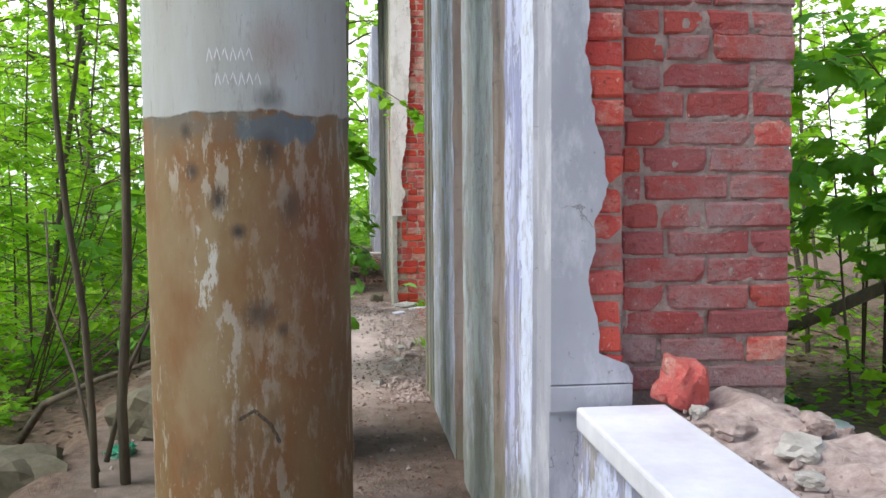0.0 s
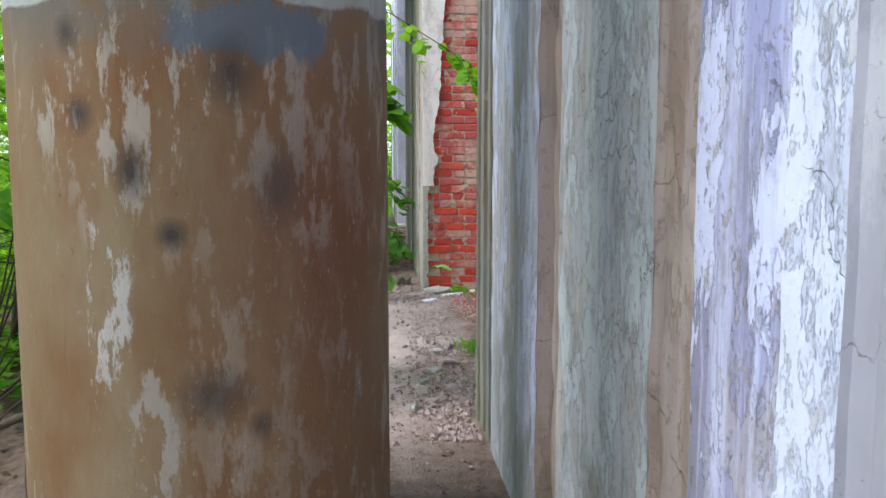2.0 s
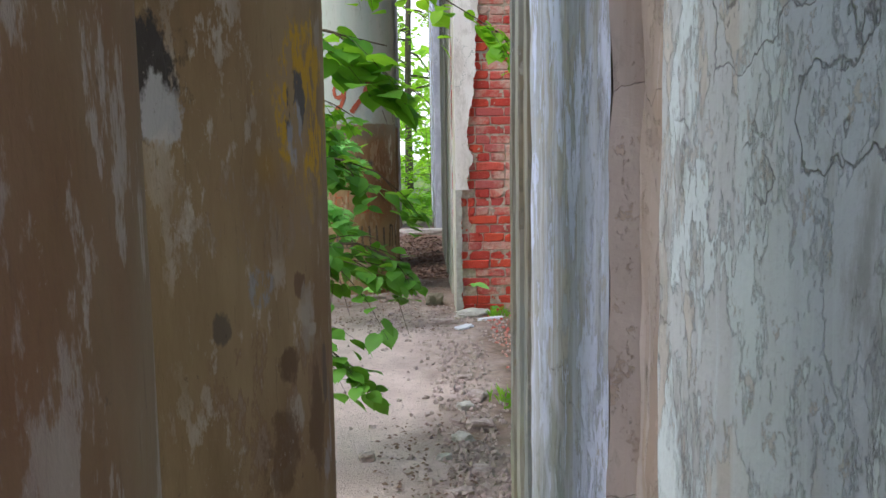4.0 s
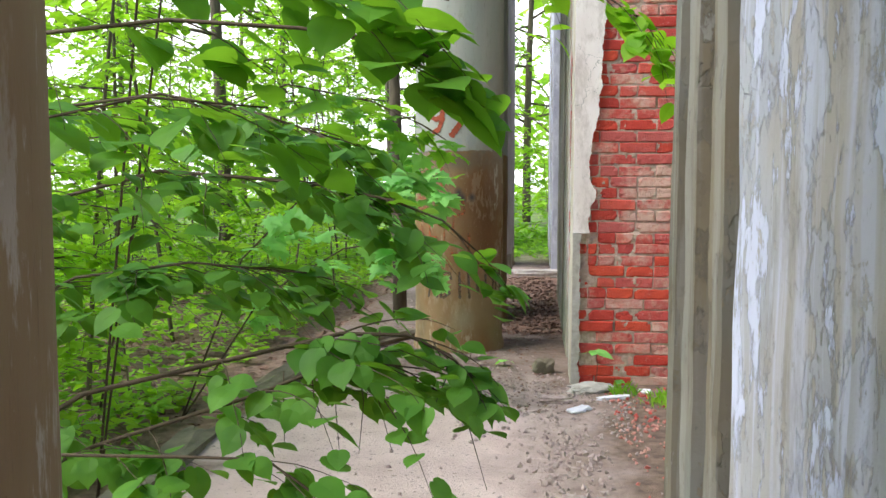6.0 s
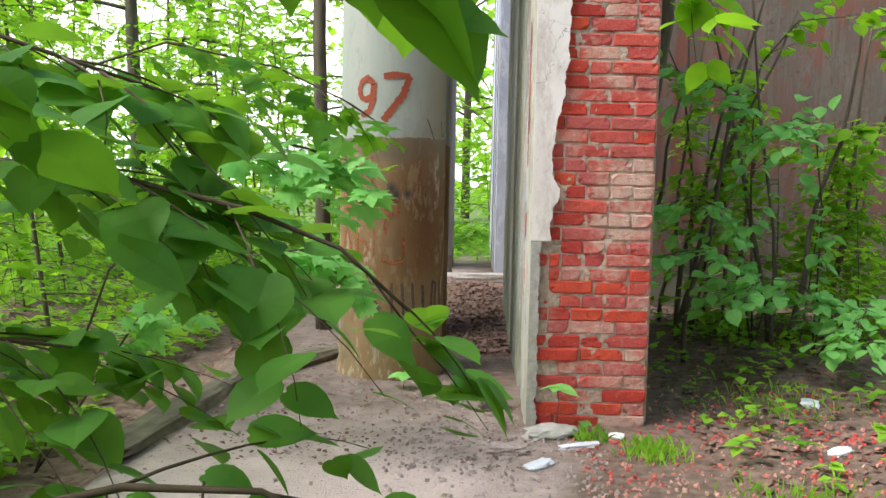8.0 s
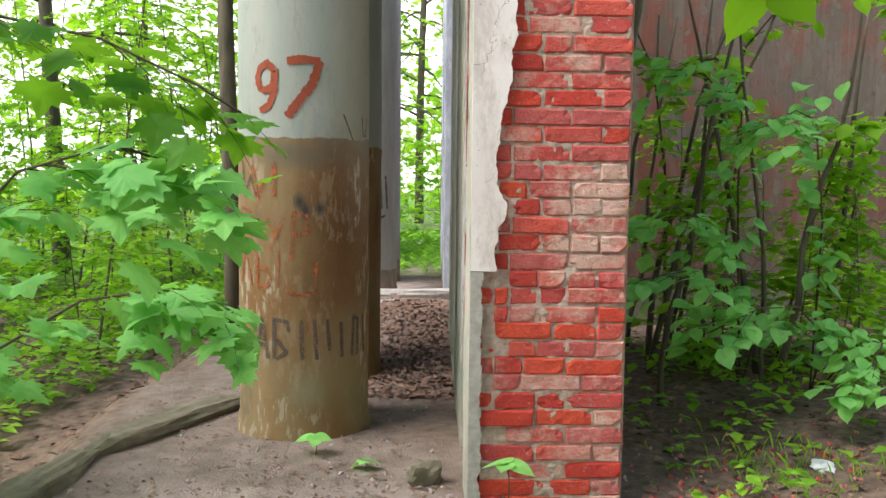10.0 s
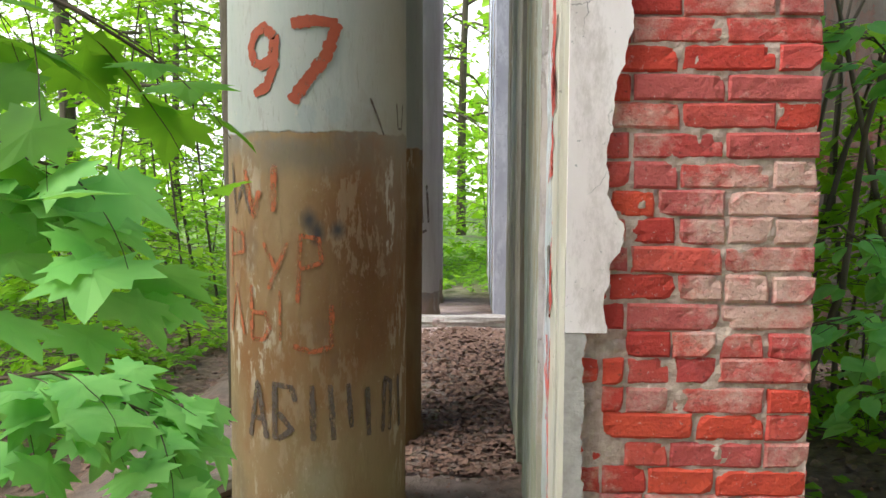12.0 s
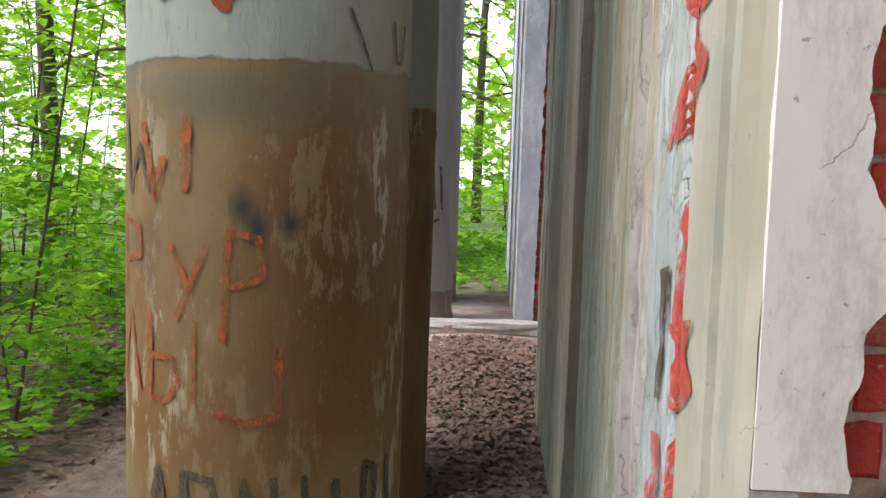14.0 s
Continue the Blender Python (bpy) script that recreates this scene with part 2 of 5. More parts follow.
def flat_plaster(name, c1, c2, stain):
    """Smooth coat of plaster with faint patches, pits and hair cracks."""
    k = Mat(name, 0.88)
    col = k.mix(k.ramp(k.noise(3.5, 6, (1, 1, 0.5)), 0.35, 0.65), c1, c2)
    col = k.mix(k.math("MULTIPLY", k.ramp(k.noise(6, 8, (1, 1, 0.4), 0.75, (4, 2, 0)), 0.50, 0.60), 0.7), col, stain)
    crack = crack_lines(k, 3.2, 0.008, 2.0)
    col = k.mix(k.math("MULTIPLY", crack, 0.7), col, (0.12, 0.11, 0.10))
    pit = k.ramp(k.noise(45, 3), 0.68, 0.72)
    col = k.mix(k.math("MULTIPLY", pit, 0.6), col, (0.2, 0.18, 0.17))
    k.bump(k.math("SUBTRACT", k.math("MULTIPLY", k.noise(35, 5), 0.5), k.math("ADD", crack, pit)), 0.3, 0.005)
    return k.color(col)


M_PL_GREY = flat_plaster("plaster_grey", (0.31, 0.31, 0.37), (0.40, 0.40, 0.46), (0.52, 0.52, 0.58))
M_PL_CREAM = flat_plaster("plaster_cream", (0.33, 0.295, 0.235), (0.44, 0.41, 0.35), (0.30, 0.31, 0.28))
M_PL_WHITE = flat_plaster("plaster_white", (0.74, 0.64, 0.62), (0.86, 0.78, 0.77), (0.52, 0.43, 0.40))


def column_material(name, line, top, low, rust, pale, seed, at=(0, 0), spots=()):
    """A column painted in two bands: pale above the dado line, ochre below, flaked and stained; spots also paint side
    shade.
    """
    k = Mat(name, 0.85)
    z = k.xyz()[2]
    edge = k.math("ADD", z, k.math("MULTIPLY", k.math("SUBTRACT", k.noise(7, 5), 0.5), 0.07))
    up = k.ramp(edge, line - 0.004, line + 0.004)
    st = k.noise(5, 6, (1, 1, 0.16), 0.65, (seed, 0, 0))
    big = k.noise(1.9, 5, (1, 1, 0.55), 0.6, (0, seed, 0))
    fl = k.noise(22, 6, (1, 1, 0.3), 0.7, (seed, 0, 0))
    patch = k.noise(2.6, 4, (1, 1, 0.5), 0.5, (0, 0, seed))
    lower = k.mix(k.ramp(big, 0.42, 0.60), low, rust)
    lower = k.mix(k.math("MULTIPLY", k.ramp(st, 0.45, 0.65), 0.6), lower, (0.185, 0.115, 0.05))
    lower = k.mix(k.math("MULTIPLY", k.math("MULTIPLY", k.ramp(fl, 0.53, 0.58), k.ramp(patch, 0.45, 0.55)), 0.7), lower, pale)
    lower = k.mix(k.math("MULTIPLY", k.ramp(k.noise(3.2, 4, (1, 1, 0.6), 0.6, (seed, seed, 3)), 0.60, 0.72), 0.7), lower, (0.10, 0.065, 0.04))
    moss = k.math("MULTIPLY", k.ramp(k.math("SUBTRACT", k.noise(4, 4, (1, 1, 0.5)), k.math("MULTIPLY", z, 0.30)), 0.30, 0.48), 0.35)
    lower = k.mix(moss, lower, (0.17, 0.145, 0.065))
    upper = k.mix(k.ramp(st, 0.35, 0.68), top, (0.34, 0.33, 0.30))
    upper = k.mix(k.math("MULTIPLY", k.ramp(fl, 0.58, 0.66), 0.5), upper, (0.24, 0.22, 0.20))
    rim = k.math("MULTIPLY", k.math("MULTIPLY", k.ramp(edge, line - 0.16, line - 0.01), k.math("SUBTRACT", 1.0, up)), k.ramp(k.noise(5, 4), 0.42, 0.56))
    lower = k.mix(k.math("MULTIPLY", rim, 0.75), lower, (0.12, 0.12, 0.11))
    both = k.mix(up, lower, upper)
    fray = k.math("MULTIPLY", k.math("SUBTRACT", k.noise(16, 5, (1, 1, 0.5), 0.7), 0.5), 1.5)
    for a, sz, w, h, colour, amount, hard in spots:
        # a patch with soft or flaked edge: degrees round from the south, height, half width, half height
        cx, cy = at[0] + 0.37 * math.sin(radians(a)), at[1] - 0.37 * math.cos(radians(a))
        mp = k.node("ShaderNodeVectorMath")
        mp.operation = "SUBTRACT"
        k.t.links.new(k.geo.outputs["Position"], mp.inputs[0])
        mp.inputs[1].default_value = (cx, cy, sz)
        ml = k.node("ShaderNodeVectorMath")
        ml.operation = "MULTIPLY"
        k.t.links.new(mp.outputs[0], ml.inputs[0])
        ml.inputs[1].default_value = (1 / w, 1 / w, 1 / h)
        ln = k.node("ShaderNodeVectorMath")
        ln.operation = "LENGTH"
        k.t.links.new(ml.outputs[0], ln.inputs[0])
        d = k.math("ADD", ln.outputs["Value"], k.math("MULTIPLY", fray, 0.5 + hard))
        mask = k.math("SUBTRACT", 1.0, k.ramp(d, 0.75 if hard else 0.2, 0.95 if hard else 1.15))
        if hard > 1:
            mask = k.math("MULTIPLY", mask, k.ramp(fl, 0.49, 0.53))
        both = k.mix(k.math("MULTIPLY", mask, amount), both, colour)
    scratch = k.ramp(k.noise(85, 5, (1, 1, 0.10), 0.75, (seed, 3, 0)), 0.60, 0.68)
    both = k.mix(k.math("MULTIPLY", scratch, 0.32), both, (0.10, 0.07, 0.045))
    fleck = k.math("MULTIPLY", k.ramp(k.noise(70, 7, (1, 1, 0.6), 0.8, (1, seed, 2)), 0.60, 0.66), k.ramp(k.noise(3.0, 3, (1, 1, 1), 0.5, (2, seed, 5)), 0.42, 0.58))
    both = k.mix(k.math("MULTIPLY", fleck, 0.55), both, pale)
    pits = k.ramp(k.noise(48, 6, (1, 1, 0.7), 0.8, (seed, 9, 2)), 0.64, 0.69)
    both = k.mix(k.math("MULTIPLY", pits, 0.6), both, (0.07, 0.05, 0.035))
    k.bump(k.math("ADD", k.math("MULTIPLY", up, 1.2), k.math("ADD", k.math("MULTIPLY", k.ramp(fl, 0.54, 0.62), 0.4), k.noise(60, 5, (1, 1, 0.4)))), 0.35, 0.006)
    return k.color(both)


SOOT, SLATE, RUST_AND_SHADE, LIME, OCHRE, YEL = (0.035, 0.03, 0.028), (0.10, 0.125, 0.15), (0.145, 0.052, 0.02), (0.50, 0.47, 0.44), (0.33, 0.25, 0.16), (0.42, 0.25, 0.03)
M_COL_A = column_material("column_paint_first", 1.655, (0.42, 0.43, 0.44), (0.25, 0.18, 0.10), (0.19, 0.08, 0.026), (0.42, 0.37, 0.31), 2.0, (-0.36, 3.38), (
    # First two patches: rust and brown darkened to paint the right side's shade.
    (45, 1.25, 0.24, 0.42, RUST_AND_SHADE, 0.9, 0), (60, 0.7, 0.25, 0.5, (0.13, 0.08, 0.04), 0.7, 0), (30, 1.38, 0.12, 0.2, (0.34, 0.28, 0.23), 0.3, 1.3), (10, 0.75, 0.2, 0.3, (0.32, 0.26, 0.21), 0.3, 1.3), (25, 1.60, 0.17, 0.06, SLATE, 0.85, 1), (-18, 1.15, 0.045, 0.15, LIME, 0.8, 1.2), (-6, 0.82, 0.04, 0.22, LIME, 0.35, 1.2),
    (-27, 1.595, 0.03, 0.035, SOOT, 0.8, 0), (-24, 1.46, 0.03, 0.035, SOOT, 0.85, 0), (-10, 1.37, 0.035, 0.06, SOOT, 0.9, 0), (0, 1.26, 0.03, 0.03, SOOT, 0.9, 0),
    (18, 1.70, 0.06, 0.05, SOOT, 0.6, 0), (16, 1.53, 0.05, 0.07, SOOT, 0.85, 0), (10, 0.98, 0.07, 0.06, SOOT, 0.7, 0), (22, 0.92, 0.025, 0.03, SOOT, 0.7, 0),
    (28, 1.34, 0.05, 0.08, SOOT, 0.6, 0), (22, 1.88, 0.10, 0.12, (0.30, 0.22, 0.19), 0.6, 0), (0, 0.45, 0.2, 0.16, RUST_AND_SHADE, 0.4, 0)))
M_COL_B = column_material("column_paint_scraped", 2.3, (0.40, 0.38, 0.34), (0.36, 0.26, 0.14), (0.28, 0.175, 0.085), (0.56, 0.50, 0.42), 4.0, (-0.36, 4.64), (
    (72, 1.48, 0.13, 0.17, (0.56, 0.34, 0.02), 0.95, 1.1), (58, 1.02, 0.03, 0.05, (0.13, 0.075, 0.04), 0.85, 1), (64, 1.16, 0.022, 0.03, (0.16, 0.09, 0.05), 0.8, 1), (78, 0.98, 0.02, 0.07, (0.12, 0.09, 0.07), 0.8, 1), (80, 0.84, 0.03, 0.11, (0.42, 0.40, 0.39), 0.6, 1.1), (60, 0.92, 0.025, 0.05, (0.48, 0.42, 0.34), 0.7, 1), (70, 1.07, 0.025, 0.02, (0.50, 0.44, 0.36), 0.7, 1), (66, 1.48, 0.035, 0.09, (0.10, 0.10, 0.11), 0.95, 1.1), (50, 1.30, 0.2, 0.1, (0.30, 0.22, 0.14), 0.6, 1.2), (60, 0.95, 0.2, 0.15, (0.24, 0.15, 0.08), 0.7, 1.2), (65, 1.42, 0.025, 0.06, (0.42, 0.42, 0.44), 0.7, 1.2), (52, 1.38, 0.03, 0.05, YEL, 0.4, 0),
    (18, 1.53, 0.07, 0.12, SOOT, 0.95, 1), (22, 1.47, 0.04, 0.06, (0.5, 0.48, 0.46), 0.8, 1), (48, 1.17, 0.03, 0.04, (0.30, 0.30, 0.30), 0.8, 1.2), (68, 1.10, 0.03, 0.08, (0.40, 0.35, 0.28), 0.6, 1),
    (55, 0.85, 0.05, 0.10, (0.14, 0.08, 0.04), 0.7, 1), (72, 0.90, 0.035, 0.12, (0.15, 0.085, 0.04), 0.8, 1), (36, 1.10, 0.02, 0.03, (0.08, 0.07, 0.06), 0.7, 1)))
M_COL_C = column_material("column_paint_second", 1.645, (0.275, 0.30, 0.27), (0.225, 0.145, 0.068), (0.175, 0.072, 0.017), (0.42, 0.36, 0.27), 7.0, (-0.36, 11.76), (
    # Patches at 40 and 70 degrees: rusty right side with shade painted in.
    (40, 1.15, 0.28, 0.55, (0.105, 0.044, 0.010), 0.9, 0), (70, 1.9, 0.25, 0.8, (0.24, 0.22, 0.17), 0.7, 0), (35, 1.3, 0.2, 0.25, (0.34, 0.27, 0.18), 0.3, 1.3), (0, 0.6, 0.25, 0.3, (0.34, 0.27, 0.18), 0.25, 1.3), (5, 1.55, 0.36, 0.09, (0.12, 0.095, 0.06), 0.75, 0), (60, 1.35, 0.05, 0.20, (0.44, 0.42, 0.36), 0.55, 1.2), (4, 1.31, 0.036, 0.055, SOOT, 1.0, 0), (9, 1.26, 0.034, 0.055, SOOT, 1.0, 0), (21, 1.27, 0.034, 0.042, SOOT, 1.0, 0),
    (2, 1.69, 0.05, 0.05, (0.26, 0.29, 0.28), 0.7, 1), (20, 1.73, 0.05, 0.05, (0.26, 0.29, 0.28), 0.6, 1), (60, 0.2, 0.2, 0.2, (0.20, 0.17, 0.07), 0.5, 0), (10, 0.28, 0.1, 0.12, (0.27, 0.27, 0.19), 0.4, 0)))
M_COL_E = column_material("column_paint_third", 0.3, (0.25, 0.22, 0.20), (0.29, 0.25, 0.22), (0.24, 0.18, 0.15), (0.42, 0.39, 0.36), 11.0)

# Ground: trodden sandy floor, dirt, leaf mould and thin green cover by where they lie.
k = Mat("ground_earth", 0.97)
px, py, pz = k.xyz()
wob = k.math("MULTIPLY", k.math("SUBTRACT", k.noise(1.1, 5), 0.5), 1.6)
wx = k.math("ADD", px, wob)
wy = k.math("ADD", py, wob)
inside = k.math("MULTIPLY", k.ramp(wx, -1.55, -1.25), k.math("SUBTRACT", 1.0, k.ramp(wx, 0.15, 0.75)))
sand_y = k.math("MULTIPLY", k.ramp(wy, 5.4, 6.6), k.math("SUBTRACT", 1.0, k.ramp(wy, 9.7, 10.7)))
sand_far = k.math("MULTIPLY", k.ramp(wy, 15.0, 16.0), k.math("SUBTRACT", 1.0, k.ramp(wy, 18.0, 19.0)))
sand = k.math("MULTIPLY", inside, k.math("MAXIMUM", sand_y, k.math("MULTIPLY", sand_far, 0.8)))
mould = k.mix(k.ramp(k.noise(14, 6), 0.35, 0.65), (0.11, 0.07, 0.05), (0.25, 0.165, 0.125))
dirt = k.mix(k.ramp(k.noise(6, 6), 0.35, 0.65), (0.16, 0.12, 0.095), (0.27, 0.21, 0.18))
sandc = k.mix(k.ramp(k.noise(3, 6), 0.3, 0.7), (0.55, 0.41, 0.375), (0.72, 0.565, 0.525))
sandc = k.mix(k.ramp(k.noise(45, 3), 0.60, 0.72), sandc, (0.25, 0.19, 0.16))
green = k.mix(k.ramp(k.noise(0.35, 4), 0.3, 0.7), (0.07, 0.15, 0.025), (0.20, 0.36, 0.05))
gc = k.mix(k.math("MULTIPLY", inside, 1.0), mould, dirt)
gc = k.mix(sand, gc, sandc)
away = k.math("SUBTRACT", 1.0, k.ramp(wx, -9.0, -5.0))
east = k.ramp(wx, 9.0, 14.0)
north = k.ramp(wy, 19.0, 22.0)
gc = k.mix(k.math("MULTIPLY", k.math("MAXIMUM", k.math("MAXIMUM", away, east), north), k.ramp(k.noise(0.8, 5), 0.32, 0.5)), gc, green)
k.bump(k.math("ADD", k.noise(20, 6), k.noise(80, 4)), 0.7, 0.02)
M_GROUND = k.color(gc)


# ---- mesh helpers ----
class Build:
    """Collects vertices and faces of one mesh."""

    def __init__(self):
        self.v, self.f = [], []

    def add(self, vs, fs):
        n = len(self.v)
        self.v.extend(vs)
        self.f.extend([tuple(i + n for i in q) for q in fs])

    def box(self, a, b):
        x0, y0, z0 = a
        x1, y1, z1 = b
        self.add([(x0, y0, z0), (x1, y0, z0), (x1, y1, z0), (x0, y1, z0), (x0, y0, z1), (x1, y0, z1), (x1, y1, z1), (x0, y1, z1)],
                 [(0, 3, 2, 1), (4, 5, 6, 7), (0, 1, 5, 4), (1, 2, 6, 5), (2, 3, 7, 6), (3, 0, 4, 7)])

    def tube(self, pts, r0, r1, sides=6):
        pts = [Vector(p) for p in pts]
        n = len(pts)
        vs, fs = [], []
        for i, p in enumerate(pts):
            d = (pts[min(i + 1, n - 1)] - pts[max(i - 1, 0)]).normalized()
            u = d.cross(Vector((0.31, 0.95, 0.05))).normalized()
            w = d.cross(u)
            r = r0 + (r1 - r0) * i / (n - 1)
            for s in range(sides):
                a = 2 * math.pi * s / sides
                vs.append(tuple(p + r * (math.cos(a) * u + math.sin(a) * w)))
        for i in range(n - 1):
            for s in range(sides):
                a, b = i * sides + s, i * sides + (s + 1) % sides
                fs.append((a, b, b + sides, a + sides))
        fs.append(tuple(range(sides - 1, -1, -1)))
        fs.append(tuple(range((n - 1) * sides, n * sides)))
        self.add(vs, fs)

    def mesh(self, name, mat, smooth=False):
        me = bpy.data.meshes.new(name)
        me.from_pydata([tuple(p) for p in self.v], [], self.f)
        me.materials.append(mat)
        if smooth:
            me.polygons.foreach_set("use_smooth", [True] * len(me.polygons))
        me.update()
        return me

    def ob(self, name, mat, smooth=False, parent=None):
        o = new(name, self.mesh(name, mat, smooth))
        if parent:
            o.parent = parent
        return o


def bevel(ob, width, segments=2):
    m = ob.modifiers.new("bevel", "BEVEL")
    m.width, m.segments, m.limit_method = width, segments, "ANGLE"
    return ob


def rock_mesh(name, mat, size, seed, cuts=2):
    """A broken lump: an icosphere squared off and chipped."""
    rng = random.Random(seed)
    bm = bmesh.new()
    bmesh.ops.create_icosphere(bm, subdivisions=cuts, radius=1.0)
    off = Vector((rng.uniform(0, 50), rng.uniform(0, 50), rng.uniform(0, 50)))
    for v in bm.verts:
        p = v.co.copy()
        m = max(abs(p.x), abs(p.y), abs(p.z))
        p = p.lerp(p / m, 0.7)
        p *= 1 + 0.32 * noise.noise(p * 1.4 + off) + 0.16 * noise.noise(p * 3.5 + off) + 0.08 * noise.noise(p * 8 + off)
        v.co = Vector((p.x * size[0], p.y * size[1], p.z * size[2])) / 2
    me = bpy.data.meshes.new(name)
    bm.to_mesh(me)
    bm.free()
    me.materials.append(mat)
    return me


def ground_z(x, y):
    """Height of the ground: level in the colonnade, a broken drop along its outer edge, then forest floor."""
    out = min(1.0, max(0.0, (-1.45 - x + 0.18 * noise.noise(Vector((0.3, y * 0.7, 2)))) / 0.5))
    z = -0.30 * out * out * (3 - 2 * out)
    if x < -2.0:
        z += min(0.9, 0.10 * (-2.0 - x)) * min(1, max(0, (14 - y) / 10)) * 0.6
    z += 0.02 * noise.noise(Vector((x * 0.9, y * 0.9, 0))) + 0.008 * noise.noise(Vector((x * 4, y * 4, 7)))
    if x < -1.7 or x > 1.6 or y > 19:
        z += 0.07 * noise.noise(Vector((x * 0.5, y * 0.5, 4)))
    mound = math.exp(-((x - 0.25) / 0.55) ** 2 - ((y - 14.8) / 1.4) ** 2)
    z += 0.20 * mound
    if x > 1.6:
        z += 0.05 * min(1, (x - 1.6)) * (1 if 8 < y < 15 else 0.4)
    return z


# ---- ground ----
xs = [-900, -400, -200, -100, -60, -40, -30, -24, -18, -14, -11, -9, -7.5, -6.5, -5.5] + [round(-5 + 0.125 * i, 3) for i in range(73)] + [4.5, 5.2, 6, 7, 8.5, 10, 13, 17, 22, 30, 45, 80, 160, 400, 900]
ys = [-900, -400, -150, -60, -30, -18, -12, -8, -6, -4, -3, -2] + [round(-1.5 + 0.125 * i, 3) for i in range(173)] + [20.8, 21.6, 22.5, 24, 26, 29, 33, 40, 50, 70, 110, 200, 450, 900]
g = Build()
g.v = [(x, y, ground_z(x, y)) for y in ys for x in xs]
nx = len(xs)
g.f = [(j * nx + i, j * nx + i + 1, (j + 1) * nx + i + 1, (j + 1) * nx + i) for j in range(len(ys) - 1) for i in range(nx - 1)]
tagged(g.ob("ground", M_GROUND, True), "sandy trodden earth and leaf mould under the trees", "ground", kind="structure")

# ---- columns ----
COL_R = 0.37


def column(x, y, mat, label):
    """A plastered round column with a low worn plinth ring at its foot."""
    b = Build()
    n, rows = 64, 60
    for j in range(rows + 1):
        z = -0.12 + 4.6 * j / rows
        for i in range(n):
            a = 2 * math.pi * i / n
            r = COL_R * (1.0 if z < 1.8 else 1.0 - 0.012 * (z - 1.8))
            r += 0.003 * noise.noise(Vector((math.cos(a) * 2 + x, math.sin(a) * 2 + y, z * 1.3)))
            if z < 0.07:
                r += 0.016
            b.v.append((r * math.cos(a), r * math.sin(a), z))
    for j in range(rows):
        for i in range(n):
            i2 = (i + 1) % n
            b.f.append((j * n + i, j * n + i2, (j + 1) * n + i2, (j + 1) * n + i))
    b.f.append(tuple(range(rows * n, rows * n + n)))
    o = b.ob("column", mat, True)
    o.location = (x, y, 0)
    return tagged(o, label, "column", "colonnade columns")


COL_X = -0.36
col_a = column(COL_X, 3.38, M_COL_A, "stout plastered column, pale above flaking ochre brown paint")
col_b = column(COL_X, 4.64, M_COL_B, "stout plastered column with scraped beige brown paint")
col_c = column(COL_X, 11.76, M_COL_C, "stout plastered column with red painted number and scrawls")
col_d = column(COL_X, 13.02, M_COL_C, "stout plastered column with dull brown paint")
col_e = column(-0.42, 17.7, M_COL_E, "grey plastered column with red and black scrawls")
col_f = column(-0.42, 18.95, M_COL_E, "grey plastered column beside another")


def stroke(col, pts, width, mat, name="paint_stroke", lift=0.003):
    """Brush stroke on a column: pts are (degrees round from the south side, height)."""
    fine = []
    for (a0, z0), (a1, z1) in zip(pts, pts[1:]):
        steps = max(2, int((abs(a1 - a0) * 0.0065 + abs(z1 - z0)) / 0.012))
        fine += [(a0 + (a1 - a0) * s / steps, z0 + (z1 - z0) * s / steps) for s in range(steps)]
    fine.append(pts[-1])
    b = Build()
    rng = random.Random(int(1000 * abs(pts[0][0] + pts[0][1])))
    n = len(fine)
    for i, (a, z) in enumerate(fine):
        a2, z2 = fine[min(i + 1, n - 1)]
        a1, z1 = fine[max(i - 1, 0)]
        tx, tz = (a2 - a1) * math.pi / 180 * COL_R, z2 - z1
        ln = math.hypot(tx, tz) or 1
        w = width * rng.uniform(0.36, 0.56) * (0.7 if i in (0, n - 1) else 1)
        for s in (-1, 0, 1):
            aa = radians(a + s * (-tz / ln * w) / COL_R * 180 / math.pi)
            r = COL_R + 0.5 * lift + 0.003
            b.v.append((r * math.sin(aa), -r * math.cos(aa), z + s * tx / ln * w))
    for i in range(n - 1):
        for s in (0, 1):
            b.f.append((3 * i + s, 3 * i + s + 1, 3 * i + s + 4, 3 * i + s + 3))
    return b.ob(name, mat, True, col)


def scrawl(col, a0, z0, sx, sz, lines, width, mat):
    for ln in lines:
        stroke(col, [(a0 + u * sx, z0 + w * sz) for u, w in ln], width, mat)


NINE = [[(0.85, 0.85), (0.55, 1.0), (0.2, 0.92), (0.02, 0.7), (0.15, 0.48), (0.5, 0.42), (0.8, 0.55), (0.9, 0.85), (0.85, 0.4), (0.6, 0.1), (0.15, 0.0)]]
SEVEN = [[(0.0, 0.96), (0.5, 1.0), (1.0, 0.97)], [(1.0, 0.98), (0.75, 0.55), (0.3, 0.2), (0.0, -0.05)]]
scrawl(col_c, -34, 1.79, 20, 0.25, NINE, 0.042, M_RED)
scrawl(col_c, -6, 1.77, 27, 0.29, SEVEN, 0.050, M_RED)
# faded letters on the dado
scrawl(col_c, -60, 0.85, 20, 0.20, [[(0, 0), (0.45, 1), (0.9, 0)]], 0.014, M_ORANGE)
scrawl(col_c, -35, 0.84, 16, 0.21, [[(0, 0), (0, 1)], [(0, 0.5), (0.7, 0.5), (0.9, 0.25), (0.6, 0.0), (0, 0.0)]], 0.018, M_ORANGE)
scrawl(col_c, -14, 0.84, 1, 0.20, [[(0, 0), (0, 1)]], 0.012, M_ORANGE)
